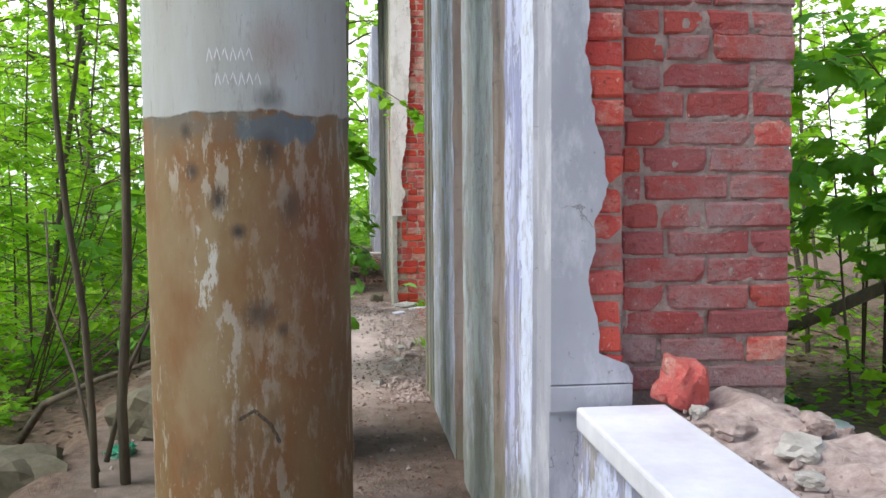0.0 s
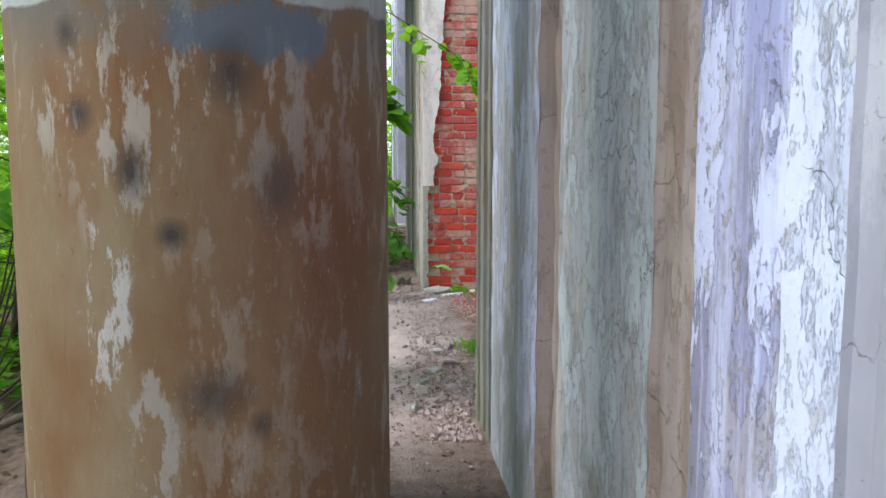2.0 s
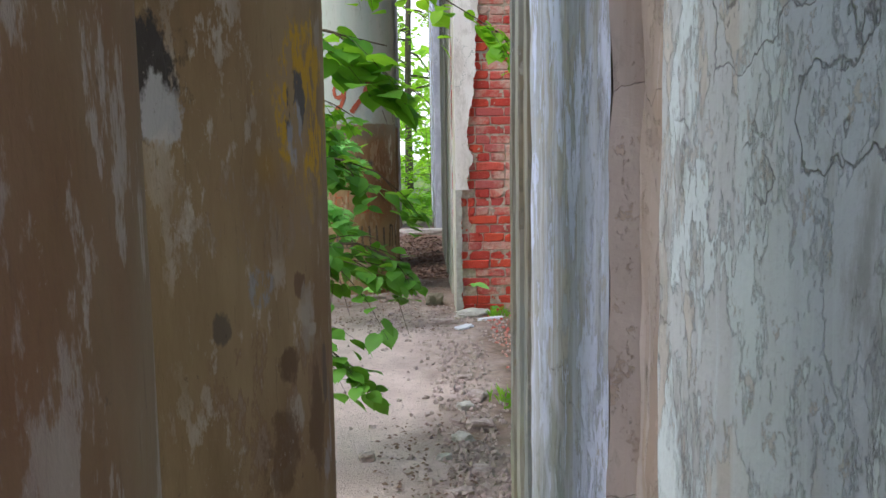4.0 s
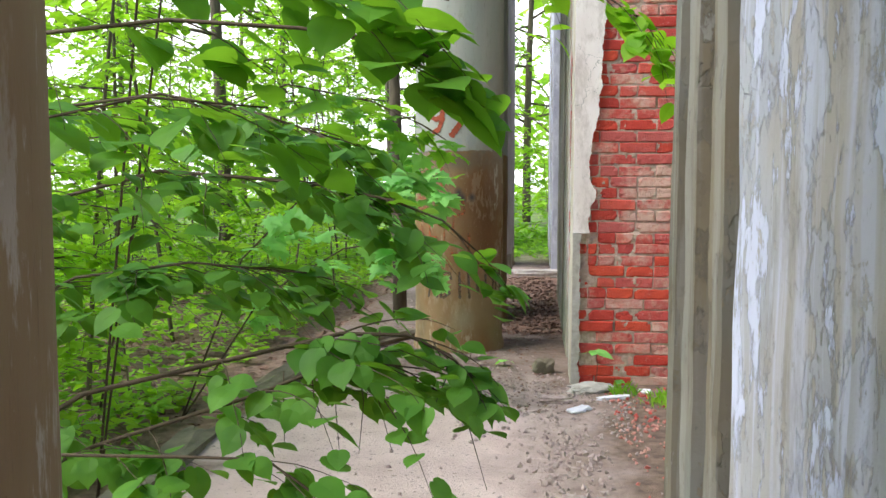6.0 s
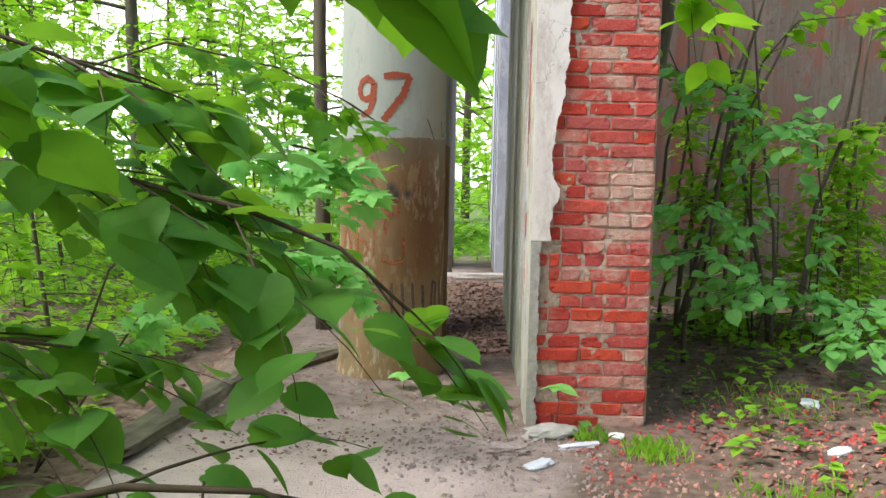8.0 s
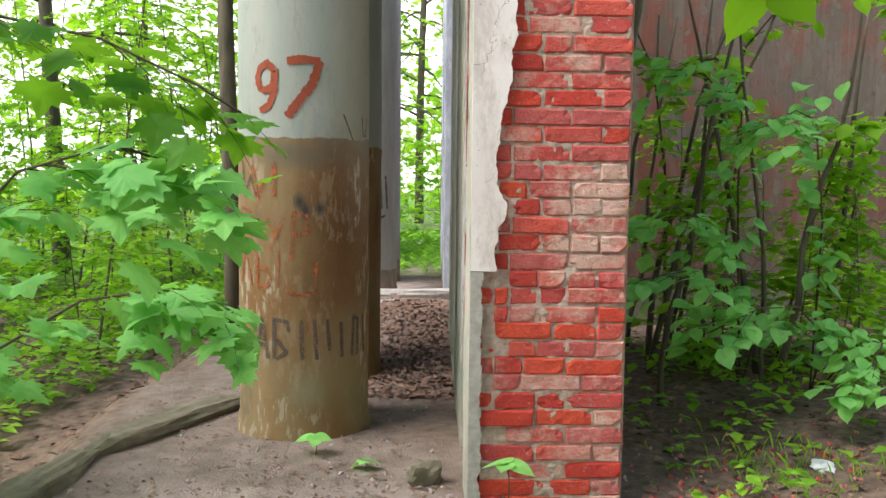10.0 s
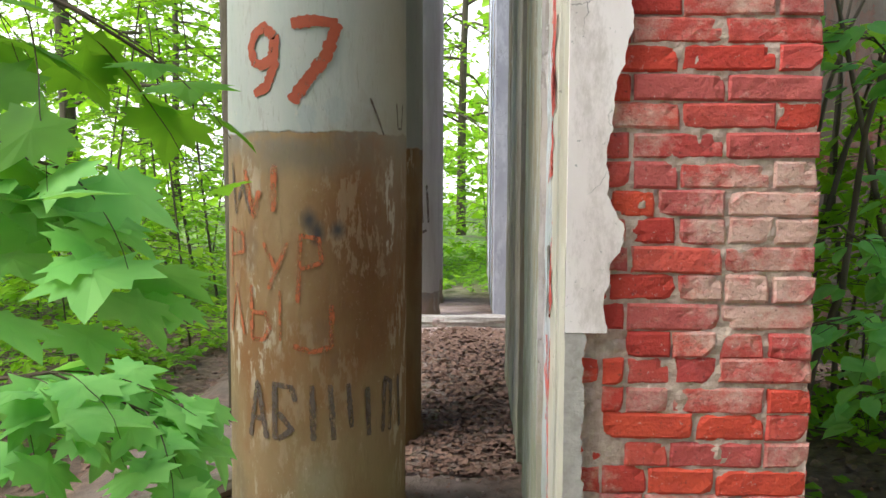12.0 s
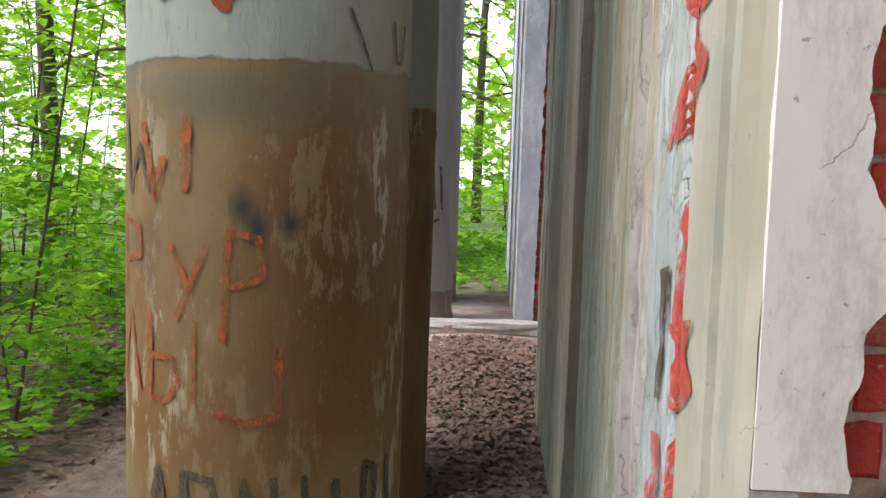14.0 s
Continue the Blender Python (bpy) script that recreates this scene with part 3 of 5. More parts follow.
scrawl(col_c, -6, 0.80, 23, 0.18, [[(0, 0.12), (0.5, 0.0), (1.0, 0.1)], [(1, 0.1), (1, 1)]], 0.022, M_ORANGE)
scrawl(col_c, -58, 1.07, 22, 0.20, [[(0, 0), (0, 1), (0.7, 0.9), (0.75, 0.55), (0, 0.45)]], 0.016, M_ORANGE)
scrawl(col_c, -25, 1.04, 16, 0.18, [[(0, 1), (0.5, 0.45)], [(1, 1), (0.2, 0)]], 0.018, M_ORANGE)
scrawl(col_c, -3, 0.99, 18, 0.26, [[(0, 0), (0.1, 1), (0.7, 0.95), (0.8, 0.6), (0.1, 0.5)]], 0.018, M_ORANGE)
scrawl(col_c, -56, 1.33, 26, 0.20, [[(0, 1), (0.2, 0), (0.5, 0.6), (0.8, 0)]], 0.018, M_BLACK)
scrawl(col_c, -40, 1.32, 24, 0.20, [[(0, 0.9), (0.3, 0), (0.5, 0.5)], [(0.95, 1), (0.9, 0.1)]], 0.026, M_ORANGE)
for a, ln in ((-37, [[(0, 0), (0.6, 1), (1.2, 0)], [(0.2, 0.35), (1.0, 0.35)]]), (-18, [[(0, 0), (0, 1), (1.0, 0.95), (1.2, 0.7)], [(0.2, 0.5), (1, 0.2), (0.2, 0)]]), (5, [[(0, 1), (0.1, 0)]]),
              (16, [[(0, 1), (0.2, 0.0)]]), (27, [[(0, 1), (0.2, 0.2)]]), (40, [[(0, 0.9), (0.1, 0)]]), (52, [[(0, 0), (0.2, 1), (0.7, 0.9), (0.6, 0)]]), (68, [[(0, 1), (0.2, 0)]])):
    scrawl(col_c, a, 0.45, 11, 0.22, ln, 0.024, M_BLACK)
scrawl(col_c, 42, 1.64, 12, 0.14, [[(0, 1), (0.9, 0)]], 0.010, M_BLACK)
scrawl(col_c, 66, 1.66, 10, 0.11, [[(0, 1), (0.2, 0.1), (0.7, 0.1), (0.9, 1)]], 0.010, M_BLACK)
for z0, u in ((1.82, -14), (1.74, -10)):
    for i in range(6):
        stroke(col_a, [(u + i * 4, z0 + 0.01 * (i % 3)), (u + i * 4 + 1.4, z0 + 0.045), (u + i * 4 + 3.0, z0 + 0.004)], 0.003, M_SILL, "scratch")
stroke(col_a, [(-2, 0.62), (6, 0.65), (14, 0.60), (19, 0.53)], 0.014, M_BLACK)
scrawl(col_e, 10, 1.62, 24, 0.18, [[(0, 0.2), (0.3, 1), (0.8, 0.7), (0.6, 0), (0.1, 0.1)]], 0.05, M_RED)
for i in range(4):
    stroke(col_e, [(4 + i * 12, 1.45), (8 + i * 12, 1.05)], 0.03, M_BLACK)
stroke(col_e, [(0, 0.95), (20, 0.92), (40, 0.97)], 0.03, M_BLACK)

# ---- piers of the wall ----
FACE = 0.53
BACK = 1.245
# Profile of a pier's plastered front: along the wall from its south end, depth behind the front.
PROFILE = [(0.0, 0.010), (0.03, 0.0), (0.12, 0.0), (0.125, 0.014), (0.16, 0.022), (0.20, 0.014), (0.205, 0.002), (0.36, 0.002), (0.366, 0.022), (0.40, 0.030), (0.44, 0.026), (0.45, 0.014),
           (0.72, 0.014), (0.725, 0.028), (0.92, 0.031), (0.925, 0.008), (1.79, 0.008), (1.795, 0.062), (2.11, 0.062), (2.115, 0.006), (3.18, 0.006), (3.19, 0.030), (3.22, 0.040), (3.26, 0.030),
           (3.27, 0.008), (3.36, 0.008), (3.37, 0.030), (3.41, 0.040), (3.45, 0.030), (3.46, 0.004), (3.56, 0.004), (3.57, 0.028), (3.61, 0.028), (3.62, 0.0), (3.70, 0.0), (3.72, 0.010)]
STRIPS = (0.0, 0.205, 0.366, 0.725, 0.925, 1.795, 2.115, 3.19, 3.72)


def depth(u):
    """Depth of the front at a distance along the pier."""
    for (u0, d0), (u1, d1) in zip(PROFILE, PROFILE[1:]):
        if u <= u1:
            return d0 + (d1 - d0) * (u - u0) / (u1 - u0)
    return 0.0


def pier_front(name, y0, mats):
    """Vertical mouldings and panels of worn plaster, one strip to a coat."""
    root = None
    stops = sorted({u for u, d in PROFILE} | {round(0.05 * i + 0.0125, 4) for i in range(74)})
    for u0, u1, mat in zip(STRIPS, STRIPS[1:], mats):
        us = [u for u in stops if u0 - 1e-6 <= u <= u1 + 1e-6]
        rough = 0.010 if mat in (M_PL_BROWN, M_PL_BEIGE) else 0.004
        b = Build()
        rows = 110
        for j in range(rows + 1):
            z = -0.12 + 4.6 * j / rows
            for u in us:
                w = 0.004 * noise.noise(Vector((u * 5, y0, z * 1.7))) + rough * noise.noise(Vector((u * 17, y0, z * 9)))
                b.v.append((FACE + depth(u) + w, y0 + u + 0.4 * w, z))
        m = len(us)
        for j in range(rows):
            for i in range(m - 1):
                b.f.append((j * m + i, (j + 1) * m + i, (j + 1) * m + i + 1, j * m + i + 1))
        o = b.ob(name if root is None else "plaster_strip", mat, False, root)
        root = root or o
    return root


def pier(name, y0, mats):
    L = 3.72
    root = pier_front(name, y0, mats)
    tagged(root, "flaking plastered pier with pilasters and ruined brick ends", "wall", kind="structure")
    c = Build()
    c.box((FACE + 0.068, y0 + 0.14, -0.12), (BACK - 0.03, y0 + L - 0.035, 4.48))
    c.ob("core", M_MORTAR, False, root)
    if y0 < 15:
        top = Build()
        top.box((-0.95, y0 - 0.12, 4.482), (BACK, y0 + L + 0.12, 4.80))
        bevel(top.ob("entablature", M_PL_GREY, False, root), 0.03)
    # north end and back, plain plaster
    e = Build()
    e.box((FACE + 0.012, y0 + L - 0.035, -0.12), (BACK, y0 + L - 0.002, 4.48))
    e.ob("plain_coat", M_PL_GREY, False, root)
    e = Build()
    e.box((BACK - 0.03, y0 + 0.14, -0.12), (BACK - 0.004, y0 + L - 0.035, 4.48))
    e.ob("rough_back", M_MORTAR, False, root)
    return root


pier_1 = pier("wall_pier_1", 2.30, (M_PL_GREY, M_PL_STRIP, M_PL_STREAK, M_PL_BROWN, M_PL_PANEL, M_PL_BROWN, M_PL_LILAC, M_PL_OLIVE))
pier_2 = pier("wall_pier_2", 10.40, (M_PL_CREAM, M_PL_CREAM, M_PL_BLUE, M_PL_BEIGE, M_PL_MOSS, M_PL_OLIVE, M_PL_OLIVE, M_PL_OLIVE))
pier_3 = pier("wall_pier_3", 17.35, (M_PL_GREY, M_PL_LILAC, M_PL_GREY, M_PL_BEIGE, M_PL_LILAC, M_PL_BEIGE, M_PL_LILAC, M_PL_OLIVE))


def ragged_sheet(name, y, thick, left, edge, z0, z1, mat, parent, seed, floor=None):
    """A sheet of plaster with a broken edge: edge(z) gives its outer side."""
    b = Build()
    n = 220
    for j in range(n + 1):
        z = z0 + (z1 - z0) * j / n
        r = edge(z) + 0.016 * noise.noise(Vector((seed, z * 11, 0))) + 0.009 * noise.noise(Vector((seed, z * 31, 3))) + 0.005 * noise.noise(Vector((seed, z * 70, 3)))
        for yy in (y, y + thick):
            b.v.append((left, yy, z))
            b.v.append((r - (0.006 if yy > y else 0), yy, z))
    for j in range(n):
        a, c = 4 * j, 4 * j + 4
        b.f += [(a, a + 1, c + 1, c), (a + 1, a + 3, c + 3, c + 1), (a + 2, a, c, c + 2)]
    b.f += [(0, 2, 3, 1), (4 * n, 4 * n + 1, 4 * n + 3, 4 * n + 2)]
    return b.ob(name, mat, False, parent)


def pw(z, table):
    for (z0, v0), (z1, v1) in zip(table, table[1:]):
        if z <= z1:
            return v0 + (v1 - v0) * max(0, (z - z0)) / (z1 - z0)
    return table[-1][1]


E2 = [(1.04, 0.645), (1.10, 0.645), (1.24, 0.655), (1.27, 0.685), (1.35, 0.680), (1.42, 0.652), (1.52, 0.640), (1.60, 0.645), (1.66, 0.665), (1.74, 0.668), (1.85, 0.70), (2.0, 0.71), (2.4, 0.73), (3.2, 0.78), (4.0, 0.73)]
ragged_sheet("plaster_coat", 10.395, 0.045, FACE + 0.008, lambda z: pw(z, E2), 1.05, 4.47, M_PL_WHITE, pier_2, 3.0)
ragged_sheet("plaster_edge", 10.397, 0.042, FACE + 0.008, lambda z: 0.590, -0.05, 1.048, M_STONE, pier_2, 5.0)
E1 = [(0.87, 0.757), (0.935, 0.757), (0.94, 0.675), (1.008, 0.671), (1.15, 0.640), (1.27, 0.655), (1.418, 0.694), (1.50, 0.672), (1.626, 0.648), (1.75, 0.636), (1.89, 0.640), (2.2, 0.63), (3, 0.68)]
ragged_sheet("plaster_coat", 2.294, 0.045, FACE + 0.008, lambda z: pw(z, E1), 0.872, 4.47, M_PL_GREY, pier_1, 8.0)
E3 = [(0.0, 0.70), (4.0, 0.74)]
ragged_sheet("plaster_coat", 17.344, 0.045, FACE + 0.008, lambda z: pw(z, E3), -0.05, 4.47, M_PL_GREY, pier_3, 9.0)

# ---- sill and parapet beside the start ----
par = Build()
par.box((0.615, -3.0, -0.1), (1.26, 2.33, 0.765))
parapet = tagged(par.ob("parapet", M_PL_STREAK), "low plastered parapet wall under a ruined window", "wall", kind="structure")
sl = Build()
sl.box((0.592, -3.0, 0.765), (0.835, 2.24, 0.825))
sill = bevel(sl.ob("sill", M_SILL, False, parapet), 0.008)
ln = Build()
ln.box((0.535, 2.285, 0.80), (0.76, 2.33, 0.868))
ln.box((FACE + 0.004, 2.297, -0.1), (0.625, 2.44, 0.80))
ln.ob("sill_ledge", M_PL_GREY, False, parapet)
rb = Build()
for j in range(61):
    for i in range(9):
        x, y = 0.80 + 0.46 * i / 8, 2.32 - 5.0 * j / 60
        rb.v.append((x, y, 0.79 + 0.045 * noise.noise(Vector((x * 9, y * 9, 1))) + 0.02 * noise.noise(Vector((x * 30, y * 30, 1))) + 0.05 * max(0, 1 - abs(x - 1.05) / 0.2) * (y / 2.3 if y > 0 else 0) - (0.09 if i == 8 else 0)))
rb.f = [(j * 9 + i, (j + 1) * 9 + i, (j + 1) * 9 + i + 1, j * 9 + i + 1) for j in range(60) for i in range(8)]
rb.ob("rubble_bed", M_RUBBLE, False, parapet)
for i, (x, y, z, sx, sy, sz, rot, mat) in enumerate(((0.90, 1.98, 0.83, 0.11, 0.12, 0.05, 20, M_RUBBLE), (0.98, 1.80, 0.83, 0.13, 0.11, 0.05, 50, M_STONE), (1.06, 1.62, 0.82, 0.08, 0.09, 0.05, 10, M_RUBBLE),
                                                 (0.90, 1.62, 0.825, 0.06, 0.07, 0.03, 70, M_STONE), (1.16, 1.55, 0.82, 0.14, 0.10, 0.07, 35, M_STONE), (0.95, 1.45, 0.82, 0.07, 0.06, 0.04, 15, M_RUBBLE),
                                                 (1.10, 1.95, 0.84, 0.10, 0.08, 0.05, 80, M_RUBBLE), (0.88, 2.13, 0.83, 0.06, 0.05, 0.03, 30, M_STONE))):
    o = new("rubble_lump", rock_mesh("rubble_lump", mat, (sx * 0.75, sy * 0.75, sz * 0.9), 60 + i, 3))
    o.matrix_world = pose(x, y, z, 8, -6, rot)
    tagged(o, "pale broken lump of masonry lying on the parapet", "rubble", "lumps on the parapet")
o = new("broken_brick", rock_mesh("broken_brick", M_BRICK, (0.10, 0.12, 0.13), 91, 3))
o.matrix_world = pose(0.885, 2.25, 0.875, 5, 10, 15)
tagged(o, "broken red brick standing on the parapet end", "brick")

rng = random.Random(12)
cr = Build()
for i in range(420):
    x, y, q = rng.uniform(0.80, 1.19), rng.uniform(0.6, 2.3), rng.uniform(0.004, 0.018)
    m = Matrix.Translation((x, y, 0.79 + 0.03 * rng.random())) @ Euler((rng.uniform(0, 6), rng.uniform(0, 6), rng.uniform(0, 6))).to_matrix().to_4x4()
    cr.add([tuple(m @ Vector(p)) for p in ((q, 0, 0), (-q, 0.2 * q, 0), (0, q, 0.1 * q), (0, -q, 0), (0.1 * q, 0, 0.7 * q), (0, 0, -0.7 * q))],
           [(0, 2, 4), (2, 1, 4), (1, 3, 4), (3, 0, 4), (2, 0, 5), (1, 2, 5), (3, 1, 5), (0, 3, 5)])
tagged(cr.ob("mortar_crumbs", M_RUBBLE), "crumbs of broken mortar on the parapet", "rubble", kind="stuff")


def wall_daub(name, pts, width, mat, parent):
    """Dripping paint on the flat of the wall: pts are (along the wall, height)."""
    r = random.Random(len(pts) + int(pts[0][1] * 100))
    b = Build()
    fine = []
    for (y0, z0), (y1, z1) in zip(pts, pts[1:]):
        n = max(2, int(math.hypot(y1 - y0, z1 - z0) / 0.012))
        fine += [(y0 + (y1 - y0) * i / n, z0 + (z1 - z0) * i / n) for i in range(n)]
    for y, z in fine:
        y = 10.80 + (y - 10.70) * 1.6
        h = 5.5 * width * (0.5 + 0.5 * noise.noise(Vector((z * 14, y * 3, 5))) + 0.05 * r.random())
        b.v += [(FACE + depth(y + h * c / 4 - 10.40) - 0.006, y + h * c / 4, z - 0.2 * h * c / 4) for c in range(-4, 5)]
    b.f = [(9 * i + c, 9 * i + c + 1, 9 * i + c + 10, 9 * i + c + 9) for i in range(len(fine) - 1) for c in range(8)]
    b.ob(name, mat, False, parent)


for pts, wd, mt in (([(10.66, 2.3), (10.70, 2.0), (10.74, 1.85), (10.68, 1.72), (10.70, 1.55), (10.76, 1.46)], 0.03, M_REDW), ([(10.64, 1.95), (10.66, 1.75), (10.62, 1.65)], 0.02, M_REDW),
                    ([(10.70, 1.5), (10.72, 1.2), (10.71, 1.0), (10.74, 0.7), (10.72, 0.4)], 0.012, M_REDW), ([(10.69, 1.18), (10.67, 1.08), (10.71, 1.02)], 0.03, M_REDW),
                    ([(10.80, 0.95), (10.78, 0.88), (10.81, 0.84), (10.76, 0.72), (10.78, 0.66)], 0.012, M_REDW), ([(10.79, 1.25), (10.785, 1.12), (10.80, 1.0)], 0.010, M_BLACK)):
    wall_daub("paint_daub", pts, wd, mt, pier_2)

# ---- leaves, trees ----
def rot_leaf(b, shape, faces, at, size, yaw, tilt, roll):
    m = Matrix.Translation(at) @ Euler((tilt, roll, yaw)).to_matrix().to_4x4()
    b.add([tuple(m @ Vector((x * size, y * size, z * size))) for x, y, z in shape], faces)


# simple folded leaf; y runs along the leaf
LEAF = [(0, 0, 0), (0.36, 0.42, 0.08), (0, 1.0, -0.10), (-0.36, 0.42, 0.08), (0, 0.45, 0.0)]
LEAF_F = [(0, 1, 4), (1, 2, 4), (2, 3, 4), (3, 0, 4)]


def round_leaf():
    half = [(0.10, -0.06), (0.28, 0.0), (0.42, 0.18), (0.46, 0.40), (0.38, 0.62), (0.22, 0.82), (0.07, 0.95)]
    v = [(0, 0, 0), (0, 1.08, -0.16), (0, 0.5, 0.0)]
    v += [(x, y, 0.10 * x - 0.14 * y * y) for x, y in half] + [(-x, y, 0.10 * x - 0.14 * y * y) for x, y in half]
    n = len(half)
    f = []
    for s in (3, 3 + n):
        ring = [0] + list(range(s, s + n)) + [1]
        for a, c in zip(ring, ring[1:]):
            f.append((2, a, c) if s == 3 else (2, c, a))
    return v, f


def maple_leaf():
    half = [(0.10, 0.02), (0.34, -0.10), (0.30, 0.10), (0.62, 0.16), (0.50, 0.28), (0.66, 0.50), (0.36, 0.50), (0.36, 0.66), (0.20, 0.62), (0.14, 0.82)]
    v = [(0, 0, 0), (0, 1.05, -0.14), (0, 0.34, 0.03)]
    v += [(x, y, -0.12 * x * x - 0.10 * y * y) for x, y in half] + [(-x, y, -0.12 * x * x - 0.10 * y * y) for x, y in half]
    n = len(half)
    f = []
    for s in (3, 3 + n):
        ring = [0] + list(range(s, s + n)) + [1]
        for a, c in zip(ring, ring[1:]):
            f.append((2, a, c) if s == 3 else (2, c, a))
    return v, f


ROUND = (*round_leaf(), (-0.9, 0.15))
MAPLE = (*maple_leaf(), (-1.0, 0.1))


def clear(p):
    """Keeps leaves off the walked line."""
    if not 5.2 < p.y < 7.4 or p.z > 1.95:
        return True
    return p.x < 0.09 + 0.1125 * (p.y - 5.42)


def spray(stems, leaves, start, heading, length, droop, rng, leaf, size, count, r=0.006, sub=0):
    """A side branch with leaves set along it, nearly level."""
    p = Vector(start)
    d = Vector(heading).normalized()
    pts = [p.copy()]
    n = 7
    for i in range(n):
        d = (d + Vector((rng.uniform(-0.15, 0.15), rng.uniform(-0.15, 0.15), -droop * 0.12 + rng.uniform(-0.05, 0.05)))).normalized()
        p = p + d * (length / n)
        if not clear(p):
            break
        pts.append(p.copy())
    n = len(pts) - 1
    if n < 5:
        return
    stems.tube(pts, r, r * 0.3, 4)
    for i in range(count):
        t = 0.15 + 0.85 * (i + rng.random()) / count
        s = t * n
        a = pts[min(int(s), n - 1)].lerp(pts[min(int(s) + 1, n)], s - int(s))
        h = pts[min(int(s) + 1, n)] - pts[min(int(s), n - 1)]
        yaw = math.atan2(-h.x, h.y) + rng.choice((-1, 1)) * rng.uniform(0.3, 1.3)
        if not clear(a):
            continue
        off = Vector((rng.uniform(-1, 0.6), rng.uniform(-1, 1), rng.uniform(-0.6, 0.4))) * size * 0.55
        rot_leaf(leaves, leaf[0], leaf[1], a + off, size * rng.uniform(0.65, 1.2), yaw, rng.uniform(*(leaf[2] if len(leaf) > 2 else (-0.55, 0.25))), rng.uniform(-0.45, 0.45))
    for i in range(sub):
        s = rng.uniform(1.5, n - 1)
        a = pts[int(s)]
        h = (pts[int(s) + 1] - a).normalized()
        side = Vector((-h.y, h.x, 0)) * rng.choice((-1, 1))
        spray(stems, leaves, a, h * 0.6 + side * rng.uniform(0.5, 1) + Vector((0, 0, rng.uniform(-0.25, 0.2))), length * rng.uniform(0.3, 0.5), droop, rng, leaf, size, max(4, count // 2), r * 0.6)


def tree_mesh(seed, height, r0, lean, crown_from, sprays, reach, size, per, leaf=(LEAF, LEAF_F)):
    rng = random.Random(seed)
    st, lv = Build(), Build()
    pts = []
    wob = rng.uniform(0, 9)
    n = 12
    for i in range(n + 1):
        t = i / n
        pts.append(Vector((lean[0] * t + 0.05 * height / 4 * math.sin(wob + 4 * t) * t, lean[1] * t + 0.04 * height / 4 * math.cos(wob * 2 + 5 * t) * t, -0.25 + (height + 0.25) * t)))
    st.tube(pts, r0, r0 * 0.25, 8)
    for i in range(sprays):
        t = crown_from + (0.98 - crown_from) * (i + rng.random()) / sprays
        s = t * n
        a = pts[int(s)].lerp(pts[min(int(s) + 1, n)], s - int(s))
        yaw = rng.uniform(0, 6.283)
        ln = reach * rng.uniform(0.5, 1.1) * (1.1 - 0.55 * t)
        spray(st, lv, a, (math.cos(yaw), math.sin(yaw), rng.uniform(0.05, 0.6)), ln, 1.0, rng, leaf, size, per, max(0.004, r0 * 0.28), 2)
    return st, lv


def tree_kind(name, label, group, seed, mat, *args, **kw):
    st, lv = tree_mesh(seed, *args, **kw)
    base = new(name)
    tagged(base, label, "tree", group)
    st.ob("trunk", M_BARK, True, base)
    lv.ob("crown", mat, False, base)
    return base


SAPL = [tree_kind("sapling", "slender young tree with layered green leaves", "forest saplings", 11 + i, M_LEAF, 4.6 + 0.5 * i, 0.016 + 0.004 * i, (0.5 * (i - 1), 0.5), 0.12, 30, 1.45, 0.125, 12) for i in range(4)]
BUSH = [tree_kind("bush", "leafy green bush with many thin stems", "forest bushes", 31 + i, M_LEAF, 1.7 + 0.3 * i, 0.010, (0.2, 0.1 * i), 0.06, 20, 1.05, 0.12, 12) for i in range(3)]
TALL = [tree_kind("tree", "tall forest tree with bare lower trunk", "forest trees", 51 + i, M_LEAF, 13.0 + i, 0.13 + 0.02 * i, (0.5 * (i - 1), 0.4), 0.22, 26, 4.0, 0.28, 13) for i in range(3)]


def plant(kinds, n, spot, seed, smin=0.8, smax=1.25):
    rng = random.Random(seed)
    made = 0
    while made < n:
        x, y = spot(rng)
        src = kinds[made % len(kinds)]
        s = rng.uniform(smin, smax)
        m = pose(x, y, ground_z(x, y), 0, 0, rng.uniform(0, 360)) @ Matrix.Diagonal((s, s, s, 1))
        copy_thing(src, m)
        made += 1


def first_at(ob, x, y, rz):
    ob.matrix_world = pose(x, y, ground_z(x, y), 0, 0, rz)


# the two saplings by the first column, then the wood around
for i, (x, y) in enumerate(((-3.0, 6.5), (-4.2, 9.5), (-3.4, 13.0), (-5.0, 5.0))):
    first_at(SAPL[i], x, y, 70 * i)
for i, (x, y) in enumerate(((-3.4, 8.2), (2.9, 13.3), (-4.0, 11.5))):
    first_at(BUSH[i], x, y, 50 * i)
for i, (x, y) in enumerate(((-7.0, 14.0), (-6.0, 22.0), (4.0, 27.0))):
    first_at(TALL[i], x, y, 80 * i)
plant(SAPL, 42, lambda r: (-2.7 - 8.0 * r.random() ** 1.3, r.uniform(3.5, 24)), 5)
plant(SAPL, 12, lambda r: (r.uniform(-9, 6), r.uniform(22.5, 34)), 6)
plant(SAPL, 9, lambda r: (r.uniform(3.6, 9), r.uniform(3.0, 12)), 7)
plant(BUSH, 22, lambda r: (-2.6 - 7.0 * r.random(), r.uniform(4.5, 22)), 8)
plant(BUSH, 8, lambda r: (r.uniform(2.3, 5.0), r.uniform(12.6, 14.8)), 9, 0.7, 1.1)
plant(BUSH, 8, lambda r: (r.uniform(3.2, 8), r.uniform(4.5, 10)), 10)
plant(TALL, 18, lambda r: (r.uniform(-34, -12), r.uniform(6, 44)), 12)
